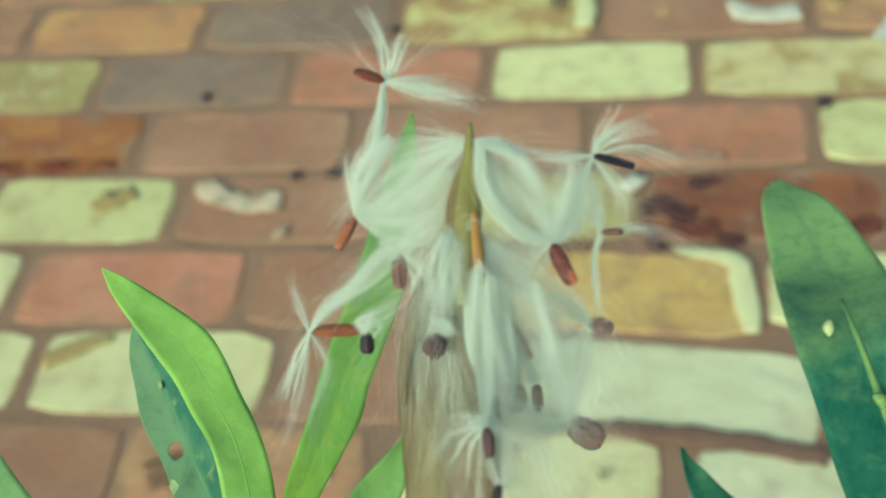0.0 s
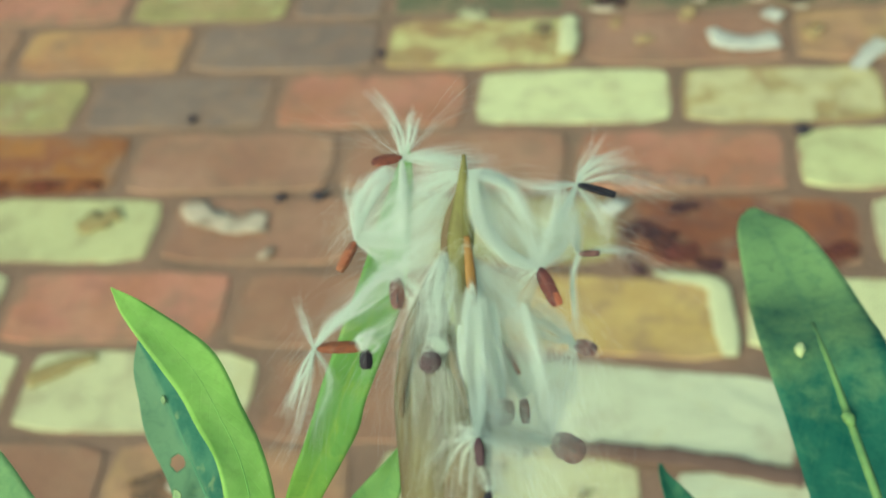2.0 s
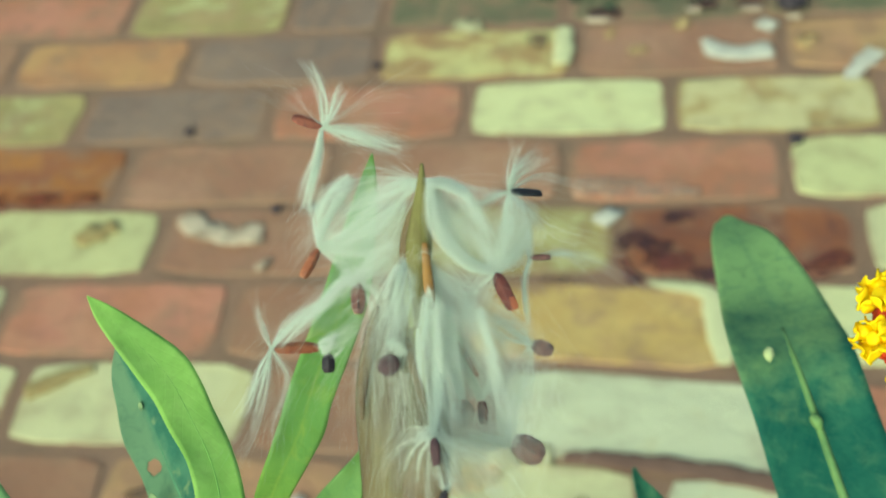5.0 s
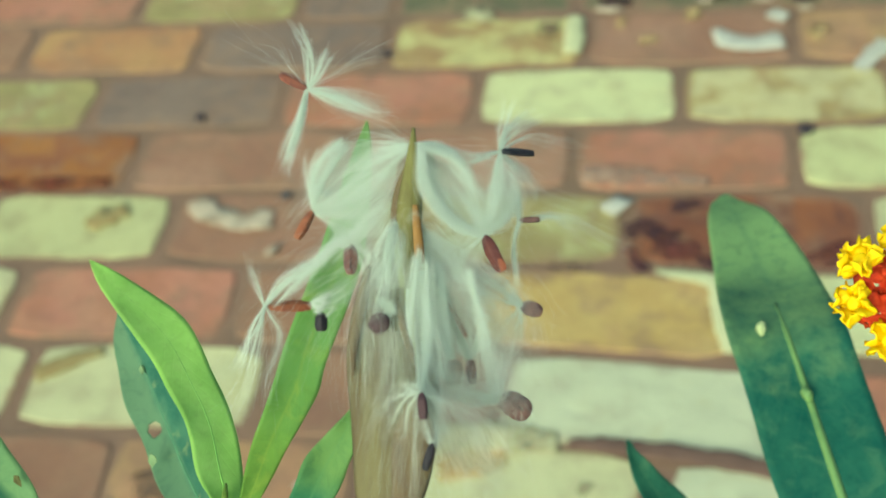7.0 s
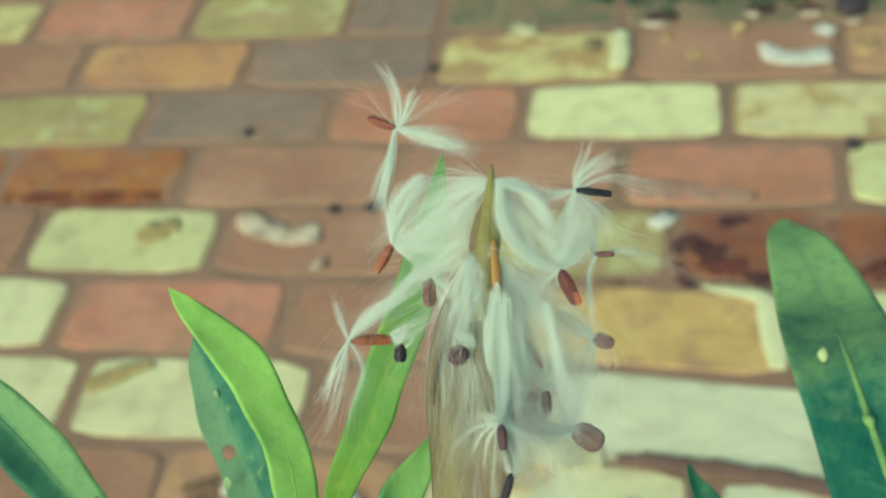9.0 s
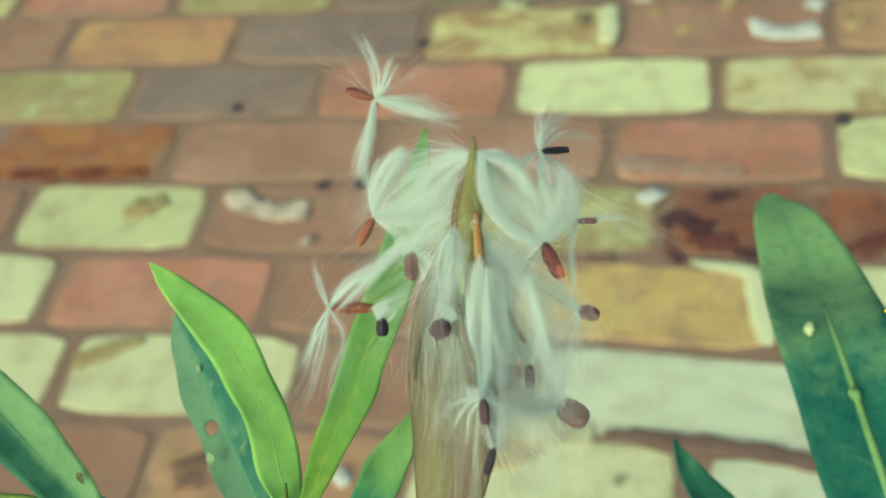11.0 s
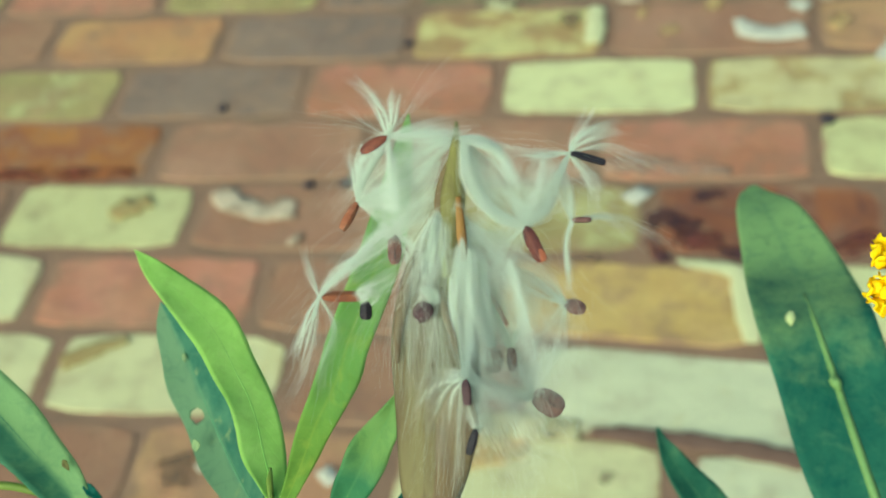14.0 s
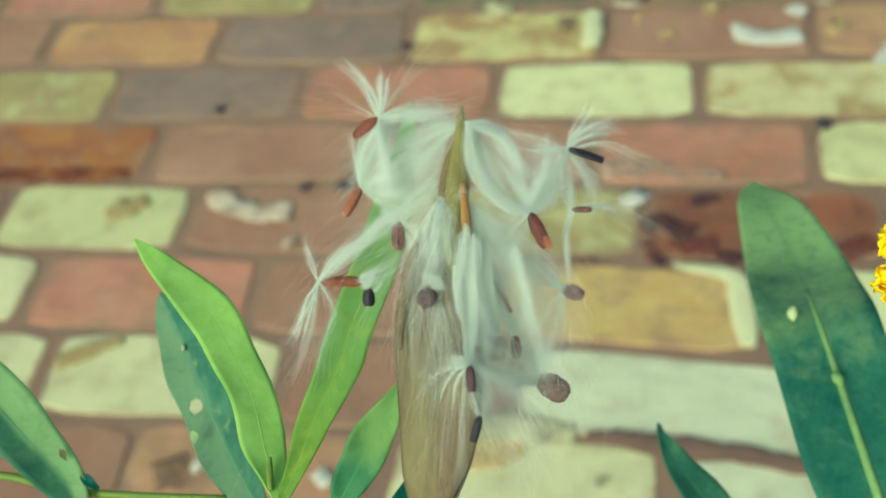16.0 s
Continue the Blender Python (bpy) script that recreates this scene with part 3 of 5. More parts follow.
# bricks that have settled askew: how far they moved south and east (metres) and turned (degrees)
ASKEW = {(3, -0.155): (-0.004, 0.0, -4.0), (3, 0.078): (-0.008, 0.0, -4.0), (4, -0.125): (-0.010, 0.0, -5.6), (4, 0.125): (-0.020, 0.0, -4.0), (5, -0.222): (0.0, 0.0, -2.0), (5, -0.439): (0.0, -0.008, 0.0), (5, 0.0): (-0.018, 0.010, -6.0), (5, 0.215): (-0.030, 0.020, -4.0)}


def pave():
    rng = random.Random(4)
    meshes = [brick_mesh(k) for k in range(8)]
    kinds = ["brown", "pink", "salmon", "grey", "olive", "worn", "orange"]
    for row in range(FIRST, LAST + 1):
        known = COURSES.get(row, [(-0.4 + 0.107 * (row % 2), "brown")])
        joints = list(known)
        while joints[0][0] - 0.215 > WEST:
            joints.insert(0, (joints[0][0] - 0.215, rng.choice(kinds)))
        while joints[-1][0] + 0.43 < EAST:
            joints.append((joints[-1][0] + 0.215, rng.choice(kinds)))
        joints.append((joints[-1][0] + 0.215, ""))
        y = TOP - ROW * (row + 0.5)
        for (x0, kind), (x1, _) in zip(joints, joints[1:]):
            ob = new("brick", meshes[rng.randrange(8)])
            ob.parent = PAVEMENT
            turn = rng.choice((0, 180)) + rng.uniform(-0.7, 0.7)
            down, east, askew = ASKEW.get((row, x0), (-0.034 if row == 6 and x0 > -0.15 else 0.0, 0.0, 0.0))
            turn += askew
            ob.matrix_world = pose((x0 + x1) / 2 + east, y + down + rng.uniform(-0.002, 0.002), rng.uniform(-0.0007, 0.0008), rng.uniform(-0.35, 0.35), rng.uniform(-0.2, 0.2), turn)
            ob.scale = ((x1 - x0 - 0.011) / 0.203, 1, 1)
            ob.material_slots[0].link = "OBJECT"
            ob.material_slots[0].material = BRICKS[kind]


def splash(points, radii, label, material=None, high=0.0022, category="lime splash"):
    """A low uneven crust along a short path, lying on the bricks."""
    line = [(x, y, 0.0) for x, y in points]
    bm = tube([Vector(p) for p in line], radii, 12, 26)
    for v in bm.verts:
        v.co += 0.7 * min(radii) * Vector((noise.noise(v.co * 95), noise.noise(v.co * 95 + Vector((9, 0, 0))), 0))
        v.co.z = max(-0.0005, v.co.z * high / max(radii) * (1 + 0.5 * noise.noise(v.co * 220)))
    ob = part(category.replace(" ", "_"), bm, material or PLASTER, None)
    ob.location.z = 0.0028
    return tagged(ob, label, category)


def pebble(x, y, size, material, label):
    bm = bmesh.new()
    bmesh.ops.create_icosphere(bm, subdivisions=2, radius=size)
    for v in bm.verts:
        v.co *= 1 + 0.35 * noise.noise(v.co * 60 + Vector((x * 50, y * 50, 0)))
        v.co.z *= 0.6
    ob = part("pebble", bm, material, None)
    ob.location = (x, y, size * 0.45)
    return tagged(ob, label, "pebble")


def stalk(own, points, foot, radius):
    """A stem through the points and then straight down to its foot in the soil."""
    a, b = Vector(points[-1]), Vector(foot)
    line = list(points) + [tuple(a.lerp(b, k)) for k in (0.04, 0.12, 0.3, 0.6, 1.0)]
    return tube([own(p) for p in line], [radius * (0.8 + 0.6 * k / (len(line) - 1)) / 1000 for k in range(len(line))], 8, 6 * len(line))


def root(x, y):
    return tuple(BUSH.inverted() @ Vector((x, y, -0.03)) * 1000)


# ---- the milkweed pod ----
def valve(own, path, face, bulge, thick=0.5, rows=34, cols=13, ridges=0.15):
    """One half of the split husk: a long boat-shaped shell, ribbed along its length. path: (x, y, z, half width)."""
    line = spline(path, rows)
    face = Vector(face).normalized()
    grid = []
    for i, (x, y, z, w) in enumerate(line.tolist()):
        t = Vector(line[min(i + 1, rows - 1)][:3] - line[max(i - 1, 0)][:3]).normalized()
        side = t.cross(face).normalized()
        up = side.cross(t)
        w = max(w, 0.08)
        row = []
        for j in range(cols):
            q = math.pi * (j / (cols - 1) - 0.5)
            rib = ridges * math.sin(j * 2.1 + 0.2 * math.sin(i * 0.6)) * min(1, w / 3)
            row.append(own(Vector((x, y, z)) + side * math.sin(q) * (w + rib) + up * (bulge * w * math.cos(q) + rib * 0.6)))
        grid.append(row)
    return sheet(grid, thick / 1000)


def pod():
    base = (-4.9, 2.0, -68.6)
    ob, own = thing("milkweed_pod", "split olive milkweed pod with pale streaks, spilling white floss", "seed pod", base)
    part("husk_tip", valve(own, [(0.1, -0.4, 0.7, 0.05), (-0.0, -0.5, -3.1, 0.65), (-0.2, -0.7, -7.0, 1.25), (-0.5, -1.0, -11.0, 1.75), (-0.7, -1.2, -14.9, 1.5), (-0.7, -1.4, -19.3, 0.9), (-0.9, -1.5, -23.6, 0.25)], (0.15, -1, 0), 0.7, 0.4), HUSK_TIP, ob, "pointed olive green pod tip")
    part("tip_flank", valve(own, [(-0.5, -0.0, -4.4, 0.2), (-1.5, -0.4, -7.5, 0.8), (-2.2, -0.6, -11.0, 1.1), (-2.6, -0.6, -13.6, 0.6), (-2.8, -0.4, -15.4, 0.2)], (-0.6, -1, 0), 0.6, 0.3, 18, 7), HUSK_EDGE, ob, "brown shaded flank of the pod tip")
    part("left_husk", valve(own, [(-0.5, -0.0, -10.5, 0.5), (-2.9, -0.0, -17.6, 2.4), (-4.9, -0.5, -24.6, 3.6), (-5.1, -1.0, -33.3, 4.9), (-3.9, -2.0, -41.9, 5.6), (-4.1, -2.5, -48.7, 5.0), (-4.6, -2.5, -55.7, 4.0), (-4.8, -1.0, -62.1, 2.4), (-4.9, 1.0, -67.9, 0.8)], (-0.25, -1, 0.1), 0.30), HUSK, ob, "olive husk half with beige streaks")
    part("right_husk", valve(own, [(0.4, 0.5, -11.6, 0.3), (1.1, 1.5, -19.4, 1.0), (0.8, 3.0, -30.1, 2.4), (-0.0, 3.5, -40.9, 4.0), (-1.5, 3.5, -49.8, 4.6), (-3.1, 3.0, -56.9, 4.0), (-4.4, 2.5, -63.0, 2.4), (-4.8, 2.0, -68.2, 0.8)], (0.3, 1, 0), 0.5), HUSK, ob, "olive husk half, its back turned away")
    part("husk_fold", valve(own, [(1.0, -4.6, -38.6, 0.2), (0.3, -4.6, -41.6, 1.8), (0.1, -4.6, -45.2, 3.1), (-0.2, -4.5, -48.6, 3.0), (-0.9, -4.3, -53.0, 2.3), (-2.4, -3.8, -58.0, 1.4), (-4.0, -2.4, -63.0, 0.4)], (0.1, -1, 0.05), 0.25, 0.4), HUSK_EDGE, ob, "brown outer fold of the husk, rounded at its top")
    part("inner_edge", valve(own, [(0.3, -2.4, -11.0, 0.3), (0.6, -2.6, -14.5, 0.55), (0.9, -2.5, -17.9, 0.65), (1.3, -2.2, -20.8, 0.3)], (0.3, -1, 0), 0.5, 0.3), MEMBRANE, ob, "amber dry inner edge")
    for k, path in enumerate(([(-1.6, -0.8, -13.6, 0.3), (-2.0, -1.1, -19.3, 0.9), (-1.8, -1.3, -26.3, 0.8), (-0.9, -1.5, -34.1, 0.2)],
                              [(-2.8, -0.6, -13.2, 0.3), (-4.1, -1.1, -17.5, 0.8), (-6.0, -1.4, -22.8, 0.6), (-6.9, -1.6, -28.0, 0.2)],
                              [(-0.2, -0.8, -19.3, 0.2), (-0.6, -1.2, -26.3, 0.7), (-0.1, -1.5, -33.2, 0.4), (0.5, -1.6, -37.6, 0.15)])):
        part("membrane", valve(own, path, (0.2 * (k - 1), -1, 0), 0.5, 0.2, 20, 7), INNER if k != 1 else HUSK, ob, "papery pale inner membrane")
    for path in ([(-6.6, -1.0, -20.2, 0.2), (-7.7, -2.0, -25.3, 0.9), (-8.9, -2.5, -31.4, 0.7), (-9.1, -3.0, -36.5, 0.15)], [(-2.3, -2.0, -24.9, 0.15), (-1.7, -2.8, -28.8, 0.5), (-0.6, -3.2, -32.2, 0.5), (0.2, -3.0, -35.2, 0.12)]):
        part("husk_edge", valve(own, path, (0.3, -1, 0), 0.6, 0.25, 20, 7), HUSK_EDGE, ob, "brown curled edge of the husk")
    part("stalk", stalk(own, [(-4.9, 1.5, -67.6), (-4.9, 3.0, -72.0), (-4.7, 7.0, -79.6)], root(-0.035, 0.10), 1.8), STEM, ob, "green stalk down to the soil")


pod()


def milkweed_seed(a, b, width, thick, coat, bundles, number, label, face=(0, -1, 0.1), wing=None, blunt=True, groove=False):
    """A seed and the silk that springs from its neck a."""
    ob, own = thing("milkweed_seed", label, "seed", a, "seeds spilling from the pod")
    neck = tuple(a)
    body = part("seed_coat", seed_body(own, a, b, width, thick, face, rough=number, blunt=blunt), coat, ob)
    if groove:
        c, d = Vector(a), Vector(b)
        out = Vector(face).normalized() * thick * 0.62
        part("ridge", tube([own(c.lerp(d, k) + out * (1 if 0.2 < k < 0.8 else 0.6)) for k in (0.40, 0.55, 0.72, 0.94)], [0.00004, 0.00010, 0.00016, 0.00010], 6, 12), SEED_BLACK, body, "dark notch in the seed")
    if wing:
        a, b = Vector(a), Vector(b)
        part("wing_edge", seed_body(own, a.lerp(b, 0.62) + Vector((0.15, -0.25, 0)), a.lerp(b, 1.02) + Vector((0.2, -0.2, 0)), width * 0.75, thick * 0.7, face, rough=number), wing, body, "orange thin wing of the seed")
    if bundles:
        bundles = [([neck] + list(points) if len(points) == 3 else points, spread, count) for points, spread, count in bundles]
        part("floss", floss(own, bundles, number), FLOSS, ob, "tuft of silky white hairs")
    return ob


SEED_TOP = milkweed_seed((-15.2, 6.0, 6.7), (-19.7, 6.0, 8.25), 1.8, 0.8, SEED_RUST, [
    ([(-15.0, 6.0, 10.2), (-15.8, 6.0, 14.0), (-18.0, 6.0, 18.0)], (0.2, 0.8, 0.9, 1.0), 120),
    ([(-14.0, 5.0, 9.0), (-13.0, 5.0, 11.2), (-12.3, 5.0, 13.0)], (0.2, 0.8, 1.0, 1.1), 140),
    ([(-11.2, 6.0, 6.0), (-7.2, 6.0, 5.2), (-2.8, 7.0, 4.4)], (0.2, 1.0, 1.7, 2.4), 360),
    ([(-15.7, 6.0, 2.6), (-16.8, 6.0, -1.4), (-17.7, 6.0, -6.0)], (0.2, 0.6, 1.0, 1.3), 420),
    ([(-17.7, 6.0, 10.3), (-20.0, 6.0, 13.9), (-22.2, 6.0, 17.6)], (0.2, 1.2, 3.0, 6.0), 14),
    ([(-11.4, 7.0, 9.5), (-7.7, 7.0, 12.3), (-3.2, 7.0, 15.9)], (0.2, 1.2, 3.0, 5.0), 14),
], 1, "rusty brown milkweed seed held aloft by its star of white floss", (0, -1, 0.3), blunt=False)
milkweed_seed((-15.5, 6.0, -11.6), (-18.0, 5.0, -16.0), 1.75, 0.9, SEED_TAN, [
    ([(-14.2, 5.5, -7.8), (-11.8, 5.0, -3.7), (-9.1, 5.0, -1.3)], (0.15, 0.8, 1.4, 1.4), 420),
    ([(-15.7, 6.0, -8.2), (-15.9, 6.0, -5.5), (-15.0, 6.0, -2.8)], (0.15, 0.7, 1.2, 1.6), 160),
    ([(-10.9, 5.0, -10.0), (-6.0, 3.0, -6.5), (-1.6, 1.0, -2.6)], (0.2, 2.6, 3.2, 0.8), 430),
    ([(-10.4, 5.0, -12.3), (-6.0, 3.0, -10.5), (-2.0, 1.0, -7.0)], (0.2, 2.2, 3.2, 1.5), 380),
], 2, "orange brown milkweed seed hanging from bright floss beside the pod", (0.5, -1, 0))
milkweed_seed((-9.6, 3.0, -16.8), (-9.5, 2.5, -21.5), 2.2, 0.9, SEED_BROWN, [
    ([(-8.6, 3.0, -15.0), (-6.0, 2.0, -13.6), (-2.0, 1.0, -10.5)], (0.4, 1.5, 2.2, 1.5), 420),
    ([(-11.8, 3.5, -16.8), (-16.7, 4.0, -21.7), (-21.7, 5.0, -26.7)], (0.6, 0.9, 1.0, 0.5), 330),
    ([(-6.8, 3.0, -19.4), (-6.0, 2.0, -23.8), (-6.8, 2.0, -30.0)], (0.5, 1.4, 2.0, 2.4), 200),
    ([(-9.6, 3.0, -16.3), (-10.4, 3.0, -15.0), (-11.3, 3.0, -15.9), (-13.1, 3.0, -17.6)], (0.8, 1.4, 1.8, 2.2), 200),
], 3, "ribbed brown milkweed seed face on against white floss", blunt=False, groove=True)
SEED_TUFT = milkweed_seed((-22.5, 5.5, -27.0), (-15.6, 8.0, -27.1), 2.0, 0.9, SEED_TAN, [
    ([(-22.5, 5.0, -27.0), (-23.9, 5.0, -30.3), (-25.3, 5.0, -33.9), (-26.5, 5.0, -37.3)], (0.2, 0.6, 1.0, 1.3), 160),
    ([(-22.5, 5.0, -27.0), (-19.4, 4.5, -23.1), (-14.9, 4.0, -19.9), (-10.4, 3.0, -16.8)], (0.2, 0.8, 1.0, 1.2), 220),
    ([(-22.5, 5.0, -27.0), (-23.4, 5.0, -24.4), (-24.3, 5.0, -21.7), (-25.3, 5.0, -18.6)], (0.15, 0.8, 1.5, 2.4), 50),
    ([(-22.5, 5.0, -27.0), (-22.1, 5.0, -32.1), (-23.9, 5.0, -37.5), (-26.3, 6.0, -44.0)], (0.2, 1.6, 3.0, 4.5), 80),
], 4, "orange milkweed seed lying level behind a pale tuft", (0, -1, 0.5))
milkweed_seed((-14.1, 3.0, -27.3), (-14.1, 3.0, -30.2), 2.0, 1.1, SEED_BLACK, [
    ([(-14.9, 3.0, -26.4), (-11.7, 3.0, -25.2), (-8.6, 3.0, -23.0)], (0.5, 1.0, 1.4, 2.0), 160),
    ([(-14.1, 3.0, -27.1), (-13.2, 2.5, -25.6), (-13.8, 2.5, -25.2), (-14.4, 2.5, -24.7)], (0.8, 1.2, 1.4, 1.5), 160),
], 5, "small dark milkweed seed in front of a leaf")
milkweed_seed((-3.9, -4.5, -27.4), (-6.2, -5.0, -29.6), 3.0, 1.5, SEED_DARK, [
    ([(-4.1, -4.2, -26.9), (-3.6, -4.4, -26.0), (-4.5, -4.4, -25.5), (-5.3, -4.4, -25.9)], (0.8, 1.1, 1.2, 1.2), 260),
    ([(-4.1, -2.5, -27.0), (-2.9, -2.0, -29.7), (-2.5, -2.0, -34.9), (-2.1, -2.0, -40.1)], (0.5, 0.9, 1.2, 1.8), 140),
], 6, "brown milkweed seed caught at the husk below a white knot", blunt=False)
milkweed_seed((10.8, 0.0, -15.5), (13.4, -0.5, -20.9), 2.2, 1.1, SEED_RED, [
    ([(6.3, 0.0, -13.6), (2.8, 0.0, -8.8), (1.4, 0.0, -2.2)], (0.3, 0.9, 1.1, 0.5), 520),
    ([(1.4, 0.0, -2.1), (4.1, 0.0, -2.5), (6.8, -0.0, -4.0), (10.7, 0.0, -10.5)], (0.5, 0.8, 1.1, 1.6), 420),
    ([(10.4, 1.0, -11.4), (8.2, 1.0, -7.9), (4.6, 1.0, -4.4)], (0.4, 2.6, 3.6, 2.0), 330),
    ([(12.6, 1.0, -11.4), (13.5, 1.0, -7.9), (13.6, 2.0, -3.4)], (0.4, 2.4, 2.6, 0.8), 380),
    ([(14.3, 1.0, -14.1), (16.2, 2.0, -11.4), (16.7, 2.0, -7.9)], (0.3, 1.2, 1.8, 2.2), 220),
    ([(8.2, 1.0, -17.6), (5.5, 1.0, -22.9), (2.8, 0.0, -26.4)], (0.4, 2.4, 3.6, 3.0), 300),
], 7, "dark red milkweed seed hanging from a broad white loop of floss", (-0.3, -1, 0), SEED_EDGE)
SEED_BLACK_OB = milkweed_seed((13.5, 3.0, -3.1), (19.3, 3.0, -3.7), 1.9, 1.0, SEED_BLACK, [
    ([(14.6, 3.0, -0.7), (17.4, 3.0, 1.3), (21.9, 3.0, 2.6)], (0.2, 0.8, 1.3, 1.9), 190),
    ([(13.8, 3.0, -0.4), (14.6, 3.0, 2.4), (15.2, 3.0, 4.6)], (0.2, 0.8, 1.2, 1.6), 50),
    ([(18.2, 4.0, -0.6), (23.6, 4.0, -0.8), (29.0, 4.0, -2.0)], (0.2, 1.2, 2.4, 3.4), 40),
    ([(12.8, 3.0, -6.1), (11.3, 2.0, -10.5), (10.4, 1.0, -14.5)], (0.2, 0.7, 1.2, 1.6), 260),
    ([(17.0, 3.0, -4.9), (19.2, 3.0, -7.2), (19.9, 4.0, -10.2)], (0.3, 1.4, 2.2, 2.4), 110),
    ([(11.0, 3.0, -3.8), (8.2, 2.0, -4.3), (5.5, 1.0, -4.4)], (0.2, 0.8, 1.3, 1.8), 120),
], 8, "near black milkweed seed held out level by its floss", (0, -0.6, 1))
SEED_RIM = milkweed_seed((16.6, 4.0, -13.3), (19.7, 4.0, -13.2), 1.4, 0.8, SEED_BROWN, [
    ([(15.9, 3.0, -11.0), (15.0, 3.0, -8.3), (14.1, 3.0, -4.3)], (0.3, 1.2, 1.6, 1.2), 200),
    ([(15.6, 4.0, -16.8), (15.7, 4.0, -21.3), (16.0, 4.0, -25.7)], (0.3, 0.6, 0.8, 1.2), 120),
    ([(21.1, 5.0, -12.3), (24.8, 6.0, -13.2), (28.4, 6.0, -15.0)], (0.3, 2.0, 4.0, 6.0), 70),
], 9, "small brown milkweed seed at the rim of the floss", (0, -0.7, 1))
SEED_OUTER = milkweed_seed((16.4, 5.0, -26.5), (19.8, 5.0, -27.6), 2.4, 1.1, SEED_BROWN, [
    ([(12.9, 4.0, -23.0), (8.3, 3.0, -21.2), (2.9, 1.0, -19.4)], (0.4, 3.0, 4.5, 4.0), 230),
    ([(13.9, 5.0, -31.2), (10.2, 4.0, -34.7), (6.5, 3.0, -37.3)], (0.4, 3.0, 4.5, 4.5), 130),
    ([(15.4, 4.0, -25.7), (14.7, 4.0, -26.6), (15.6, 4.0, -28.4)], (0.7, 1.0, 1.2, 1.4), 90),
], 10, "round brown milkweed seed at the outer rim of the floss", blunt=False)
milkweed_seed((8.8, 3.0, -34.6), (9.1, 3.0, -38.5), 1.6, 0.9, SEED_BROWN, [
    ([(6.9, 2.5, -30.1), (4.2, 2.0, -24.7), (2.0, 1.0, -19.4)], (0.4, 1.6, 2.4, 2.0), 300),
    ([(10.5, 3.0, -31.0), (11.0, 3.0, -26.6), (11.9, 3.0, -22.1)], (0.4, 2.0, 3.2, 4.0), 200),
], 11, "narrow brown milkweed seed half veiled by floss", blunt=False)
milkweed_seed((6.2, 5.0, -34.8), (6.0, 5.0, -38.9), 3.2, 1.2, SEED_TAN, [
    ([(5.2, 3.0, -29.2), (3.4, 2.0, -23.8), (1.5, 1.0, -19.4)], (0.5, 1.6, 2.2, 2.0), 300),
], 12, "tan milkweed seed deep in the floss", blunt=False)
SEED_LARGE = milkweed_seed((13.5, 7.0, -41.1), (18.2, 7.0, -44.0), 4.1, 1.7, SEED_BROWN, [
    ([(13.2, 7.0, -41.6), (12.6, 6.0, -39.4), (12.1, 5.0, -35.7), (10.6, 4.0, -30.2)], (0.6, 1.4, 2.4, 3.5), 260),
    ([(13.2, 7.0, -41.6), (8.5, 5.0, -40.2), (4.7, 3.0, -39.0), (1.1, -0.0, -39.1)], (0.5, 2.4, 3.0, 2.0), 260),
    ([(13.2, 7.0, -41.6), (12.4, 6.0, -42.2), (12.2, 6.0, -41.2), (12.9, 6.0, -40.3)], (0.7, 1.0, 1.2, 1.4), 100),
], 13, "large round brown milkweed seed low on the floss", blunt=False, groove=True)
milkweed_seed((1.0, -13.0, -37.8), (1.3, -13.5, -41.6), 1.7, 1.2, SEED_DARK, [
    ([(0.8, -13.0, -37.8), (0.2, -13.0, -37.4), (-0.5, -13.0, -37.8), (0.5, -13.0, -36.9)], (0.6, 1.0, 1.2, 1.4), 150),
    ([(0.8, -13.0, -37.8), (-0.7, -13.0, -39.0), (-1.9, -12.0, -41.2), (-2.6, -11.0, -44.7)], (0.3, 0.6, 0.8, 1.2), 90),
    ([(0.8, -13.0, -37.8), (4.0, -10.0, -39.8), (6.8, -5.0, -43.1), (7.9, -2.0, -48.0)], (0.3, 2.4, 4.0, 5.0), 130),
    ([(0.8, -13.0, -37.8), (1.5, -9.0, -34.1), (1.3, -4.0, -29.5), (1.0, -1.0, -22.8)], (0.3, 1.2, 2.0, 2.0), 260),
], 14, "dark brown milkweed seed on the rim of the husk", (0.6, -1, 0))
milkweed_seed((2.6, -12.0, -45.2), (1.5, -12.0, -49.0), 1.6, 1.2, SEED_BLACK, [
    ([(3.2, -12.0, -44.5), (3.6, -10.0, -42.3), (3.5, -7.0, -39.4)], (0.4, 1.0, 1.8, 2.4), 120),
], 15, "dark milkweed seed tucked under the husk's edge", (0.6, -1, 0))
milkweed_seed((5.1, 2.0, -25.6), (8.1, 2.0, -31.1), 1.1, 0.7, SEED_TAN, [
    ([(3.7, 1.0, -22.9), (2.4, 0.5, -20.2), (1.1, -0.0, -16.7)], (0.3, 0.9, 1.4, 1.6), 300),
], 16, "tan milkweed seed edge on inside the floss", (0.8, -0.6, 0))
milkweed_seed((-7.2, 0.5, -21.5), (-9.1, 0.5, -26.4), 1.4, 0.8, SEED_BROWN, [
    ([(-6.0, 0.0, -19.3), (-3.8, -0.0, -16.7), (-2.0, 0.0, -13.2)], (0.3, 0.8, 1.2, 1.2), 180),
], 17, "brown milkweed seed edge on at the husk's flank", (0.8, -0.6, 0))


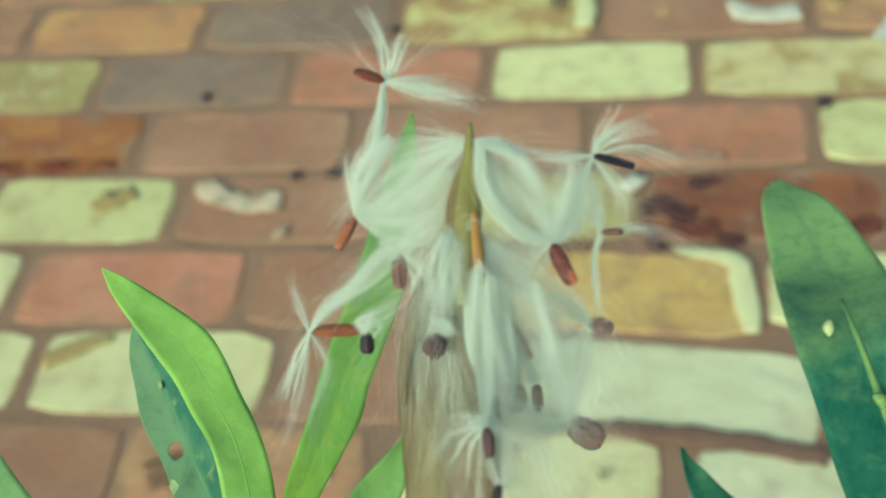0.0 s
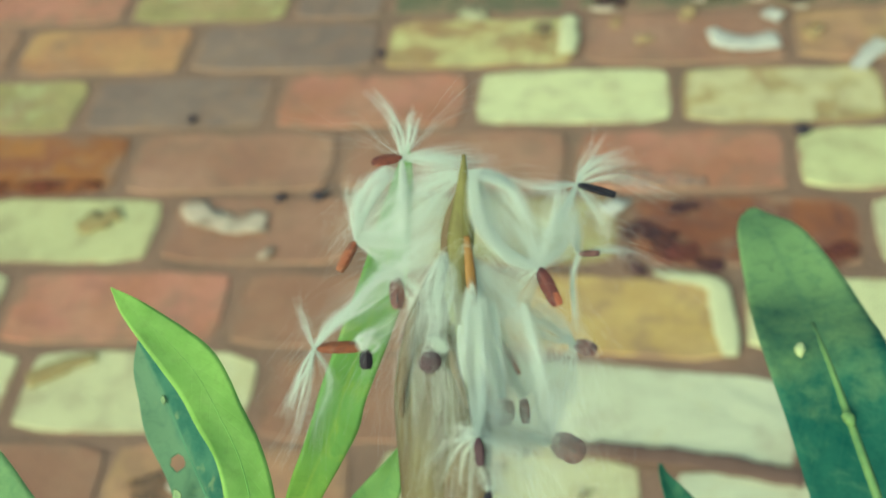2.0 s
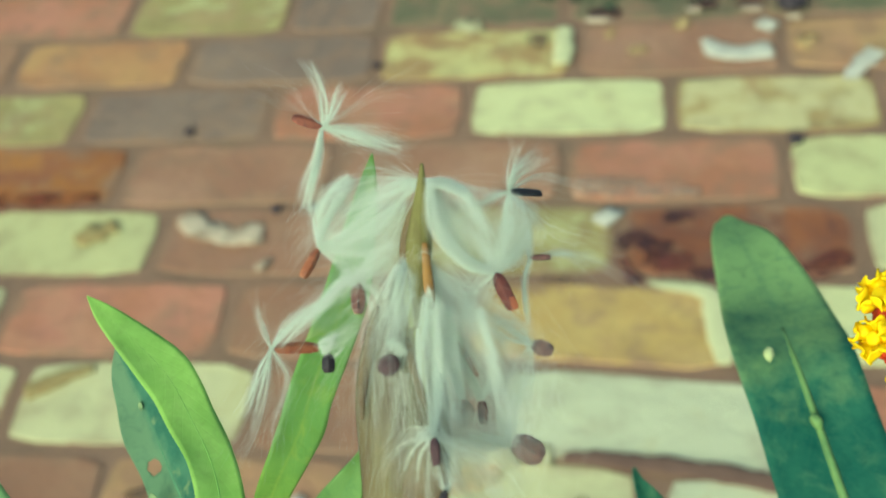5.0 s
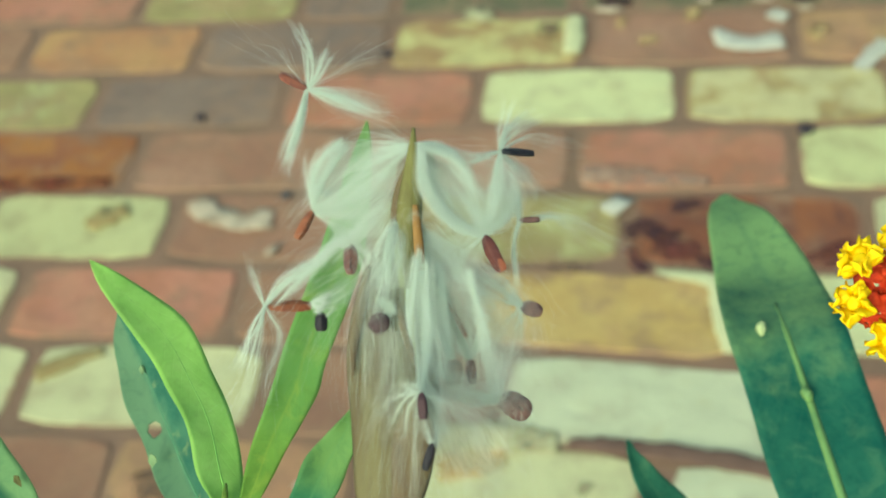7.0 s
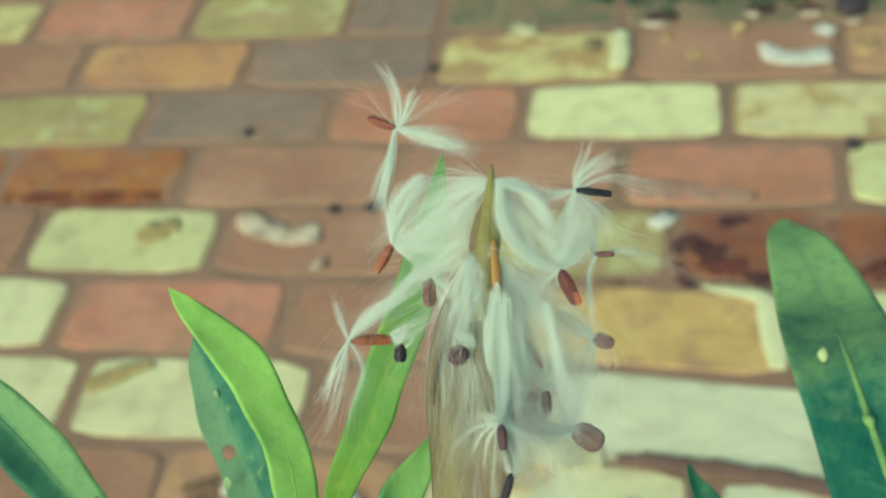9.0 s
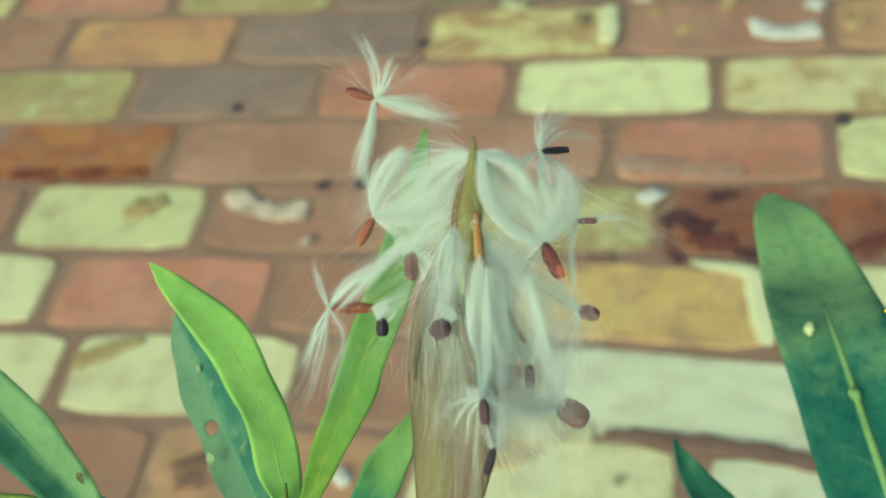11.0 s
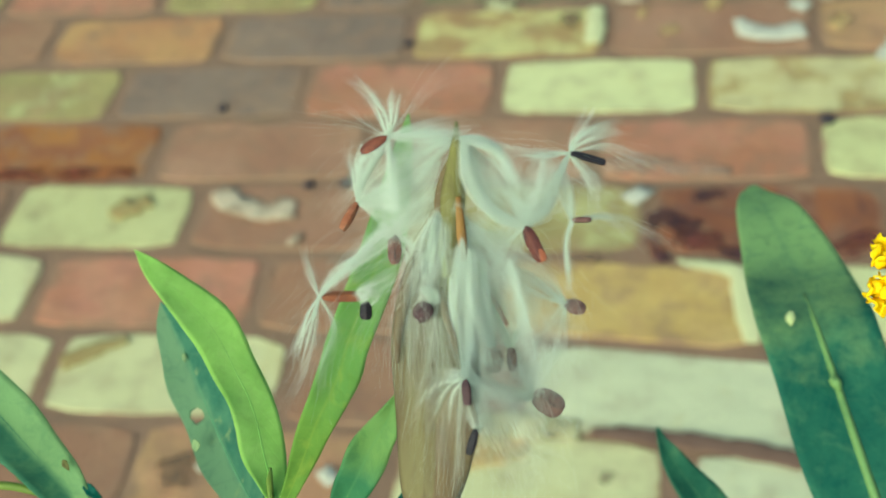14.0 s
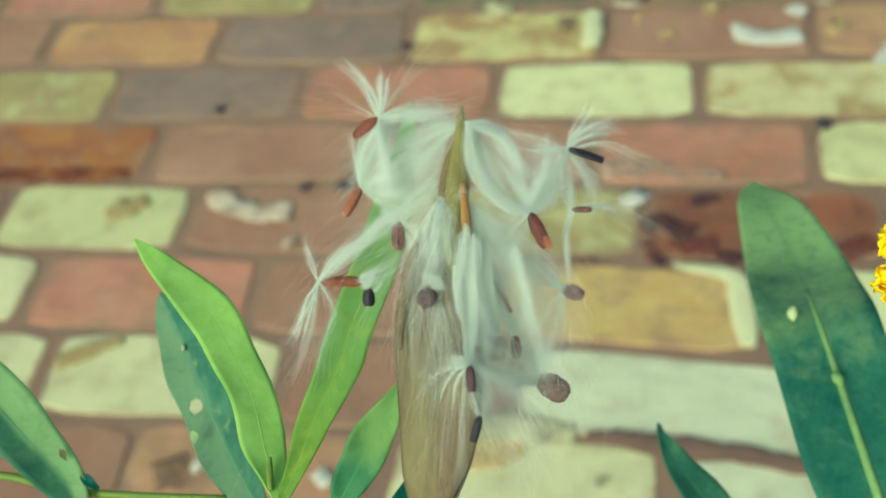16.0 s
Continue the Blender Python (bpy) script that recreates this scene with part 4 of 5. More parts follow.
def loose_floss():
    """The curtain of silk that hangs between the husk and the seeds."""
    start = (0.9, -0.0, -14.9)
    ob, own = thing("floss_curtain", "hanging curtain of loose white milkweed silk", "floss", start)
    part("floss_fall", floss(own, [
        ([(0.9, -0.0, -14.9), (3.3, 0.0, -21.1), (5.1, 1.0, -30.0), (6.0, 2.0, -38.9)], (1.2, 3.0, 4.0, 5.0), 300),
        ([(1.1, 0.0, -17.6), (1.0, -0.5, -25.4), (1.4, -1.0, -33.3), (1.8, -2.0, -40.1)], (0.8, 1.4, 1.8, 2.4), 190),
        ([(1.5, 0.5, -15.8), (7.3, 2.0, -22.9), (11.9, 3.0, -31.0), (13.9, 5.0, -40.2)], (1.2, 4.0, 4.5, 3.5), 230),
        ([(-0.7, -1.4, -21.0), (-1.2, -1.7, -26.2), (-0.6, -2.0, -31.4), (-0.1, -2.5, -36.6)], (0.4, 0.7, 0.9, 1.0), 200),
        ([(-2.5, -1.0, -13.2), (-4.2, -1.5, -17.5), (-6.0, -2.0, -22.7), (-7.7, -2.0, -29.7)], (0.8, 1.6, 2.0, 2.4), 150),
    ], 40), FLOSS, ob, "long silky hairs")
    part("floss_veil", floss(own, [
        ([(2.8, -0.0, -36.9), (6.4, 1.0, -40.5), (11.0, 3.0, -43.5), (13.0, 5.0, -50.1)], (2.0, 4.0, 5.0, 5.0), 170),
        ([(-3.4, -1.0, -17.5), (-6.9, -1.5, -26.2), (-7.7, -2.0, -34.9), (-6.9, -3.0, -43.4)], (1.2, 2.6, 3.6, 4.4), 100),
        ([(-0.7, 0.5, -2.6), (-3.3, 2.0, -3.9), (-6.8, 3.0, -6.9), (-9.5, 4.0, -12.3)], (0.6, 1.6, 3.0, 3.4), 420),
        ([(-2.0, -2.0, -26.2), (-3.6, -4.0, -33.8), (-5.0, -6.0, -41.3), (-5.5, -7.0, -48.7)], (1.4, 3.4, 4.6, 5.0), 40),
        ([(3.3, 1.0, -38.8), (6.1, 3.0, -43.5), (8.9, 5.0, -48.3), (10.8, 6.0, -53.9)], (2.5, 4.5, 5.5, 6.0), 200),
    ], 42), FLOSS, ob, "thin veil of silky hairs")
    part("floss_knot", floss(own, [
        ([(-3.8, -4.0, -26.1), (-4.5, -4.2, -25.4), (-3.4, -4.2, -25.7), (-4.1, -4.2, -26.2)], (0.8, 1.0, 1.0, 1.0), 160),
        ([(-3.0, -1.6, -12.3), (-1.8, -2.4, -12.0), (-0.3, -2.4, -12.1), (1.7, -1.4, -11.4)], (1.8, 1.4, 1.4, 1.6), 50),
        ([(1.0, -10.0, -37.5), (-1.9, -10.0, -36.9), (-4.8, -9.0, -37.9), (-6.9, -7.0, -41.1)], (0.6, 1.4, 2.4, 3.0), 70),
        ([(0.9, -0.0, -2.2), (2.4, 0.5, -5.3), (5.5, 1.0, -10.5), (9.5, 1.0, -14.5)], (0.5, 1.6, 2.4, 1.6), 420),
    ], 43), FLOSS, ob, "bright knot of silky hairs")
    part("floss_loop", floss(own, [
        ([(-10.7, 2.7, -1.5), (-13.0, 2.7, -3.7), (-14.8, 3.7, -6.4), (-15.6, 4.7, -10.8)], (0.8, 1.2, 1.0, 0.3), 220),
        ([(1.2, -1.9, -3.1), (2.0, -1.9, -8.7), (5.7, -1.5, -13.8), (10.9, -1.1, -15.5)], (0.6, 1.2, 1.3, 0.4), 230),
        ([(1.0, -1.4, -2.3), (4.1, -1.4, -2.8), (7.1, -1.0, -4.5), (9.7, -0.5, -8.7)], (0.6, 1.0, 1.3, 1.6), 180),
    ], 44), FLOSS, ob, "bright loop of silk that still lies together")
    part("floss_ribbon", floss(own, [
        ([(2.1, -4.7, -19.2), (2.4, -5.1, -26.1), (3.3, -6.0, -32.1), (4.1, -7.6, -37.1)], (1.0, 1.3, 1.1, 0.4), 200),
        ([(0.5, -4.7, -18.3), (-0.4, -5.5, -23.5), (-0.7, -5.9, -27.8), (-0.2, -6.1, -31.7)], (0.8, 1.1, 1.0, 0.6), 180),
        ([(7.9, -2.2, -20.9), (9.8, -2.4, -27.9), (11.0, -1.9, -34.0), (13.5, -0.3, -41.2)], (0.8, 1.3, 1.5, 1.8), 140),
        ([(4.2, -2.1, -20.1), (4.8, -3.0, -27.0), (5.4, -3.6, -33.0), (4.4, -5.6, -37.1)], (0.8, 1.2, 1.2, 0.4), 130),
        ([(-3.4, -3.0, -14.4), (-4.4, -3.4, -18.2), (-4.6, -3.8, -21.6), (-4.4, -4.0, -25.0)], (0.8, 1.2, 1.2, 0.8), 160),
        ([(-2.8, -2.6, -15.0), (-4.6, -3.2, -26.0), (-4.8, -4.2, -36.0), (-4.2, -5.0, -46.0)], (1.5, 3.2, 4.2, 4.0), 170),
        ([(-3.0, -5.0, -29.0), (-3.8, -6.0, -38.0), (-4.2, -7.0, -47.0), (-4.4, -8.0, -56.0)], (2.0, 4.0, 5.0, 6.0), 36),
        ([(1.0, -9.0, -38.0), (1.6, -9.5, -44.0), (2.0, -9.0, -51.0), (1.0, -8.0, -58.0)], (1.0, 2.4, 3.6, 4.6), 60),
    ], 45), FLOSS, ob, "hanging ribbons of silk")
    part("floss_haze", floss(own, [
        ([(1.1, 0.0, -15.8), (5.6, 2.0, -24.7), (10.2, 4.0, -35.6), (15.0, 7.0, -49.6)], (3.0, 8.0, 11.0, 12.0), 230),
        ([(0.1, -1.0, -19.3), (2.8, -1.0, -29.8), (5.4, -0.0, -40.4), (8.2, 2.0, -51.3)], (2.0, 6.0, 8.0, 10.0), 130),
        ([(-3.3, 1.0, -12.3), (-8.6, 2.0, -17.6), (-14.9, 3.0, -23.9), (-20.3, 4.0, -32.0)], (2.0, 5.0, 7.0, 8.0), 170),
        ([(-0.7, 1.0, -1.7), (-6.0, 3.0, -2.5), (-12.2, 4.0, -6.0), (-16.7, 5.0, -12.3)], (1.0, 3.4, 4.6, 5.0), 160),
    ], 41), FLOSS, ob, "thin haze of stray silk")
    part("floss_haze", floss(own, [
        ([(1.1, 1.0, -2.6), (7.3, 2.0, -6.1), (13.7, 3.0, -10.5), (20.0, 4.0, -15.0)], (1.0, 3.6, 5.0, 6.0), 150),
        ([(-0.7, 1.0, -2.6), (-4.2, 3.0, 0.2), (-8.6, 5.0, 1.7), (-13.2, 6.0, 1.3)], (1.0, 2.0, 3.0, 4.0), 16),
        ([(-2.1, -3.0, -19.2), (-6.0, -4.0, -27.8), (-8.6, -5.0, -36.3), (-9.4, -6.0, -46.4)], (2.0, 5.0, 7.0, 7.0), 50),
        ([(-3.0, 1.0, -5.1), (-6.1, 2.0, -9.1), (-9.7, 3.0, -12.2), (-13.3, 4.0, -14.9)], (1.0, 3.6, 5.0, 5.0), 150),
        ([(6.0, 2.0, -33.2), (8.2, 3.0, -37.7), (10.4, 4.0, -42.7), (12.2, 5.0, -47.7)], (5.0, 8.0, 10.0, 11.0), 160),
    ], 46), FLOSS, ob, "thin haze of stray silk")


loose_floss()


# ---- leaves and stems ----
def left_shoot():
    node = (-29.9, 22.7, -64.8)
    ob, own = thing("milkweed_shoot", "young milkweed shoot with long pointed light and dark green leaves", "plant", root(-0.09, 0.09))
    part("stem", stalk(own, [node, (-29.9, 23.6, -69.9), (-30.2, 27.4, -79.9)], root(-0.09, 0.09), 1.8), STEM, ob)
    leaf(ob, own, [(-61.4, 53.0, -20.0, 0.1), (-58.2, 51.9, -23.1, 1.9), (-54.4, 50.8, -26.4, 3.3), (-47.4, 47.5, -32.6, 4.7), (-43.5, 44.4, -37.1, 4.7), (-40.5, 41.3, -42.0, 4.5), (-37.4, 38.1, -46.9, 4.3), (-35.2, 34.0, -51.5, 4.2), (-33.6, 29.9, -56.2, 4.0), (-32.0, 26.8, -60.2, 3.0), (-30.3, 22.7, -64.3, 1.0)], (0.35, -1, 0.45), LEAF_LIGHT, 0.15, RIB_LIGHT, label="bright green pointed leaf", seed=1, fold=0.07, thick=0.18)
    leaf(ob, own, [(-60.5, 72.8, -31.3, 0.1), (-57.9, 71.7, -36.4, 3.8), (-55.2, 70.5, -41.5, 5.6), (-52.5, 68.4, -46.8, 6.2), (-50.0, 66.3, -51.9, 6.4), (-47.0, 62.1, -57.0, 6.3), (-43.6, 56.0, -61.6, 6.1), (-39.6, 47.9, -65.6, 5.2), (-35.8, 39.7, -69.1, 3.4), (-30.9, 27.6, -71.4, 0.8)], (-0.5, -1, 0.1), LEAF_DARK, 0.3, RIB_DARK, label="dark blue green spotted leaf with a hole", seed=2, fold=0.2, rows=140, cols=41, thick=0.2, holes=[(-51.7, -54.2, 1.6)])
    part("leaf_scar", tube([own(p) for p in ((-31.9, 26.0, -57.9), (-31.9, 24.6, -60.0), (-31.6, 23.2, -63.0))], [0.0002, 0.0006, 0.0005], 8, 10), OLIVE, ob, "dull olive scar at the node")
    for x, y, z, size in ((-54.9, 69.5, -42.8, 0.9), (-50.8, 58.7, -59.4, 1.3)):
        spot = blade(own, [(x - 0.2, y, z + size, 0.1), (x, y - 0.15, z + 0.4 * size, 0.6 * size), (x + 0.1, y - 0.25, z - 0.3 * size, 0.7 * size), (x + 0.2, y - 0.6, z - size, 0.1)], (-0.5, -1, 0.1), 0.05, 0.2, 0.12, 10, 7, 4, ragged=0.3)
        part("leaf_spot", spot, LESION, ob, "dull olive spot on the dark leaf")
    leaf(ob, own, [(-7.5, 22.0, 3.9, 0.1), (-8.3, 22.0, -1.6, 1.6), (-10.0, 22.0, -10.3, 2.9), (-12.3, 21.0, -20.1, 3.7), (-17.8, 20.0, -34.9, 3.8), (-19.2, 19.9, -40.0, 3.8), (-21.3, 19.4, -44.8, 3.4), (-23.5, 18.8, -49.5, 2.9), (-25.3, 18.8, -54.3, 2.4), (-27.1, 19.7, -59.0, 1.7), (-29.4, 21.7, -64.1, 1.0)], (0.2, -1, 0.1), LEAF_SOFT, 0.15, LEAF_SOFT, label="soft green leaf behind the floss", seed=3, fold=0.15)
    return ob


left_shoot()


def low_leaf():
    ob, own = thing("milkweed_sprig", "low milkweed sprig with one mid green leaf beside the pod", "plant", root(-0.06, 0.085))
    part("stem", stalk(own, [(-20.0, 9.5, -64.7), (-19.8, 12.4, -70.1), (-19.6, 16.3, -77.3)], root(-0.06, 0.085), 1.4), STEM, ob)
    leaf(ob, own, [(-9.2, 8.7, -42.3, 0.1), (-11.0, 8.6, -47.1, 2.2), (-13.8, 8.6, -51.9, 3.4), (-16.0, 8.6, -56.5, 3.2), (-18.1, 9.5, -60.6, 2.4), (-20.0, 9.5, -64.7, 0.8)], (0.2, -1, 0.3), LEAF_MID, 0.18, LEAF_MID, label="mid green leaf", seed=5, fold=0.2)
    leaf(ob, own, [(-6.5, 17.5, -58.3, 0.1), (-7.4, 17.4, -61.3, 1.7), (-8.4, 17.4, -64.9, 3.0), (-9.8, 17.4, -69.7, 3.4), (-11.3, 16.4, -75.1, 1.2)], (0.2, -1, 0.2), LEAF_TEAL, 0.2, LEAF_TEAL, label="dark blue green leaf behind the pod", seed=6, fold=0.2)


low_leaf()


def west_shoot():
    ob, own = thing("milkweed_shoot", "drooping broad milkweed leaf on a thin bent stem", "plant", root(-0.22, 0.12))
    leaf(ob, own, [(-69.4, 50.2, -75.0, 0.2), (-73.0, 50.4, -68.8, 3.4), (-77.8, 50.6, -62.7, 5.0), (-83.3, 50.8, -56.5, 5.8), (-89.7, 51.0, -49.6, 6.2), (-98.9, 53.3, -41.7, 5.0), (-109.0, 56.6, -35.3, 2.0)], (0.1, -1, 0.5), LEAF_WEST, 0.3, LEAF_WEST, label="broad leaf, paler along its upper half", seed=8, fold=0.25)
    edge = tube([own(p) for p in ((-90.0, 49.6, -56.6), (-86.6, 49.4, -59.8), (-84.0, 49.4, -61.4), (-82.4, 49.4, -63.6), (-80.4, 49.6, -65.6))], [0.0004, 0.0010, 0.0007, 0.0011, 0.0003], 10, 26)
    for v in edge.verts:
        v.co += 0.0006 * noise.noise_vector(v.co * 900)
    part("dry_edge", edge, HUSK_TIP, ob, "curled dry brown leaf edge")
    part("leaf_spot", blade(own, [(-74.9, 49.6, -60.4, 0.1), (-74.5, 49.5, -61.0, 0.5), (-74.1, 49.5, -61.8, 0.5), (-73.6, 49.5, -62.6, 0.1)], (0.1, -1, 0.5), 0.05, 0.2, 0.12, 10, 7, 6, ragged=0.3), HUSK_TIP, ob, "dry brown spot at the leaf's margin")
    leaf(ob, own, [(-71.3, 50.8, -65.1, 0.1), (-70.4, 50.7, -66.1, 0.9), (-69.3, 50.7, -67.2, 0.9), (-68.0, 51.7, -68.5, 0.3)], (0.2, -1, 0.2), LEAF_TEAL, 0.08, LEAF_TEAL, label="tiny dark green leaf on the stem", seed=7, fold=0.2)
    part("stem", stalk(own, [(-43.0, 49.1, -69.8), (-59.7, 51.5, -69.8), (-74.7, 54.8, -69.4), (-88.7, 57.1, -66.9), (-102.8, 59.4, -69.4)], root(-0.22, 0.12), 0.9), OLIVE, ob, "thin olive stem")
    return ob


# a paler green is mixed in across the blade's upper half
LEAF_WEST = leaf_material("green leaf with one paler half", rgb(90, 142, 106), rgb(74, 126, 98), rgb(122, 164, 114), 0.6, half=rgb(146, 184, 124))
west_shoot()


def east_shoot():
    ob, own = thing("milkweed_shoot", "tall milkweed shoot with one broad deep green leaf", "plant", root(0.10, 0.16))
    big = leaf(ob, own, [(89.0, 166.5, -4.1, 1.0), (89.0, 160.5, -6.8, 4.8), (89.2, 148.4, -12.9, 8.6), (90.5, 130.2, -26.0, 12.6), (89.1, 108.2, -37.5, 13.6), (91.9, 99.0, -52.8, 13.6), (95.5, 86.7, -73.6, 13.0), (102.3, 81.2, -97.2, 9.0), (109.7, 80.9, -115.7, 2.0)], (-0.15, -1, 0.35), LEAF_DEEP, 1.6, label="broad deep green leaf, skylight painted into its paler tip", seed=9, fold=0.06, wave=0.8, rows=48, cols=15, rib_from=0.45, rib_thin=0.35)
    part("midrib_knot", tube([own(p) for p in ((89.8, 97.5, -51.0), (91.0, 97.0, -52.0), (91.7, 96.9, -53.8))], [0.0007, 0.0014, 0.0006], 8, 8), RIB, big, "pale swollen knot on the midrib")
    part("leaf_spot", tube([own(p) for p in ((83.2, 105.4, -35.9), (82.7, 105.2, -37.5), (83.0, 105.3, -39.2))], [0.0006, 0.0013, 0.0004], 8, 8), SPOT, big, "small white spot on the leaf")
    part("stem", stalk(own, [(109.7, 80.9, -115.7), (111.3, 83.7, -124.2), (113.3, 86.6, -134.1)], root(0.10, 0.16), 2.0), STEM, ob)
    leaf(ob, own, [(54.0, 122.0, -66.1, 0.4), (55.2, 120.0, -70.0, 1.7), (59.0, 118.0, -76.5, 3.9), (64.9, 112.0, -84.9, 5.4), (71.4, 106.0, -95.6, 4.0), (76.4, 100.0, -101.8, 1.0)], (0.3, -1, 0.2), LEAF_DEEP_PLAIN, 0.25, RIB_DARK, label="small dark green leaf", seed=12, fold=0.2)
    part("petiole", tube([own(p) for p in ((76.4, 100.0, -101.8), (91.5, 90.0, -111.6), (111.1, 83.7, -125.4))], [0.0007, 0.0009, 0.0012], 8, 12), STEM, ob)
    return ob


LEAF_DEEP_PLAIN = leaf_material("dark green small leaf", rgb(74, 132, 102), rgb(58, 114, 90), rgb(120, 164, 118), 0.5)
east_shoot()


def flower_head():
    """A cluster of milkweed florets: five reflexed scarlet petals below a crown of five yellow hoods."""
    centre = Vector((78.4, 5.5, -28.5))
    ob, own = thing("milkweed_flower", "milkweed flower head of yellow hoods over scarlet petals", "flower", root(0.05, 0.12))
    part("stem", stalk(own, [centre + Vector((1, 4, -8)), centre + Vector((2, 5, -16)), centre + Vector((3, 6, -26))], root(0.05, 0.12), 1.4), STEM, ob)
    rng = random.Random(3)

    def floret(at, face):
        at, face = Vector(at) - Vector((0, 0, 0.9)), Vector(face).normalized()
        side = face.cross(Vector((0.2, 0.4, 1))).normalized()
        up = face.cross(side)
        turn = rng.random() * 6
        one = part("floret", tube([own(at - face * 0.4), own(at + face * 1.4), own(at + face * 2.6), own(at + face * 3.0)], [0.0006, 0.0009, 0.0012, 0.0007], 10, 8), YELLOW, ob, "yellow floret with its ring of hoods and petals")
        for k in range(5):
            q = turn + k * 2 * math.pi / 5
            out = side * math.cos(q) + up * math.sin(q)
            lean = out.cross(face)
            hood = [(*(at + face * 0.6), 0.5), (*(at + out * 1.3 + face * 1.7), 1.5), (*(at + out * 2.0 + face * 2.9), 1.8), (*(at + out * 1.8 + face * 3.9), 0.9)]
            part("yellow_hood", blade(own, hood, out - face * 0.3, fold=0.7, wave=0.25, thick=0.3, rows=12, cols=9, seed=k, ragged=1.0), YELLOW, one)
            petal = [(*(at + out * 0.4), 0.6), (*(at + out * 1.6 - face * 0.6), 1.3), (*(at + out * 2.6 - face * 2.2), 1.5), (*(at + out * 2.7 - face * 4.0), 0.4)]
            part("red_petal", blade(own, petal, out + face * 0.3, fold=0.2, wave=0.2, thick=0.3, rows=10, cols=7, seed=k + 9, ragged=1.0), RED, one, "scarlet petal")
        part("pedicel", tube([own(at), own((at + centre) / 2 - face * 2), own(centre + Vector((1, 4, -8)))], [0.0004, 0.0004, 0.0005], 6, 8), STEM, one, "thin green stalk")

    for at, face in (((70.2, 1.9, -20.0), (-0.6, -0.5, 0.6)), ((69.3, 0.8, -25.7), (-0.8, -0.5, 0.2)), ((73.4, -0.3, -30.9), (-0.5, -0.9, 0.0)), ((75.9, 3.7, -17.8), (0.0, -0.5, 1.0)),
                     ((75.6, -1.3, -22.9), (0.0, -1, 0.2)), ((81.6, 2.5, -21.3), (0.7, -0.6, 0.5)), ((79.9, 0.5, -29.1), (0.7, -0.8, 0.0))):
        floret(at, face)


flower_head()

# ---- small things on the pavement, then its bricks ----
splash([(-0.453, 0.928), (-0.440, 0.912), (-0.405, 0.897), (-0.368, 0.900)], [0.010, 0.013, 0.012, 0.014], "long dull white splash of lime on a pinkish brick", SMEAR, 0.0006)
splash([(0.070, 1.207), (0.082, 1.186), (0.110, 1.178), (0.138, 1.186)], [0.006, 0.013, 0.012, 0.016], "bluish white lime splash across a brick")
splash([(0.132, 1.225), (0.142, 1.238)], [0.009, 0.011], "small white lime splash on a brick")
splash([(-0.037, 0.925), (-0.026, 0.916)], [0.012, 0.014], "small pale lime splash at a joint")
splash([(-0.361, 0.858), (-0.355, 0.853)], [0.008, 0.009], "pale fleck of lime on a brick", SMEAR)
splash([(-0.065, 0.966), (-0.008, 0.960), (0.055, 0.954)], [0.013, 0.013, 0.006], "thin faint smear of lime along a brick", FAINT, 0.0004)
splash([(-0.086, 1.238), (-0.085, 1.20), (-0.087, 1.168)], [0.008, 0.011, 0.009], "narrow cream splash across a brick's end", CRUST)
splash([(0.213, 1.129), (0.228, 1.150), (0.248, 1.176)], [0.006, 0.010, 0.012], "pale slanting splash of lime over a joint")
splash([(0.006, 0.831), (0.024, 0.827), (0.044, 0.824), (0.059, 0.817), (0.0625, 0.800), (0.0645, 0.778), (0.067, 0.755), (0.069, 0.735)], [0.003, 0.0055, 0.007, 0.0095, 0.0105, 0.0105, 0.010, 0.006], "cream remains of whitewash along the end of a tan brick", CRUST, 0.0012)
splash([(-0.560, 0.893), (-0.544, 0.902), (-0.522, 0.912)], [0.009, 0.014, 0.010], "buff scar in a whitewashed brick", SCAR, 0.0012, "stain")
splash([(-0.542, 0.694), (-0.520, 0.709), (-0.488, 0.725)], [0.010, 0.009, 0.005], "buff scar in a whitewashed brick", SCAR, 0.0010, "stain")
splash([(-0.020, 0.877), (-0.0124, 0.889), (-0.002, 0.889), (0.0085, 0.878), (0.025, 0.871)], [0.006, 0.0075, 0.0085, 0.0105, 0.012], "blackened burnt streak across a dark brick", BURNT_AND_SHADOW, 0.0008, "stain")
splash([(0.006, 0.868), (0.024, 0.857), (0.046, 0.853)], [0.010, 0.015, 0.012], "dull plum red burnt patch on a dark brick", PLUM, 0.0006, "stain")
splash([(-0.018, 0.862), (-0.014, 0.848), (-0.010, 0.838)], [0.006, 0.007, 0.008], "dull plum red burnt patch on a dark brick", PLUM, 0.0006, "stain")
splash([(-0.0145, 0.837), (-0.0075, 0.8345), (-0.001, 0.835)], [0.004, 0.0055, 0.004], "blackened burnt patch at a joint", BURNT_AND_SHADOW, 0.0012, "stain")
splash([(0.0225, 0.922), (0.030, 0.9185), (0.040, 0.921), (0.048, 0.920)], [0.006, 0.009, 0.007, 0.005], "dark crumbled patch at a joint", BURNT_AND_SHADOW, 0.0012, "stain")
splash([(0.140, 0.846), (0.155, 0.848), (0.170, 0.856), (0.182, 0.868)], [0.007, 0.011, 0.012, 0.010], "dull plum red burnt edge of a dark brick", PLUM, 0.0008, "stain")
splash([(0.043, 0.846), (0.056, 0.842), (0.067, 0.840)], [0.005, 0.008, 0.005], "blackish crumbled patch at a joint", BURNT_AND_SHADOW, 0.0012, "stain")
splash([(-0.185, 0.641), (-0.150, 0.641), (-0.110, 0.640), (-0.072, 0.637)], [0.008, 0.013, 0.014, 0.009], "cream and tan wash spilled over a joint", WASH, 0.0012)
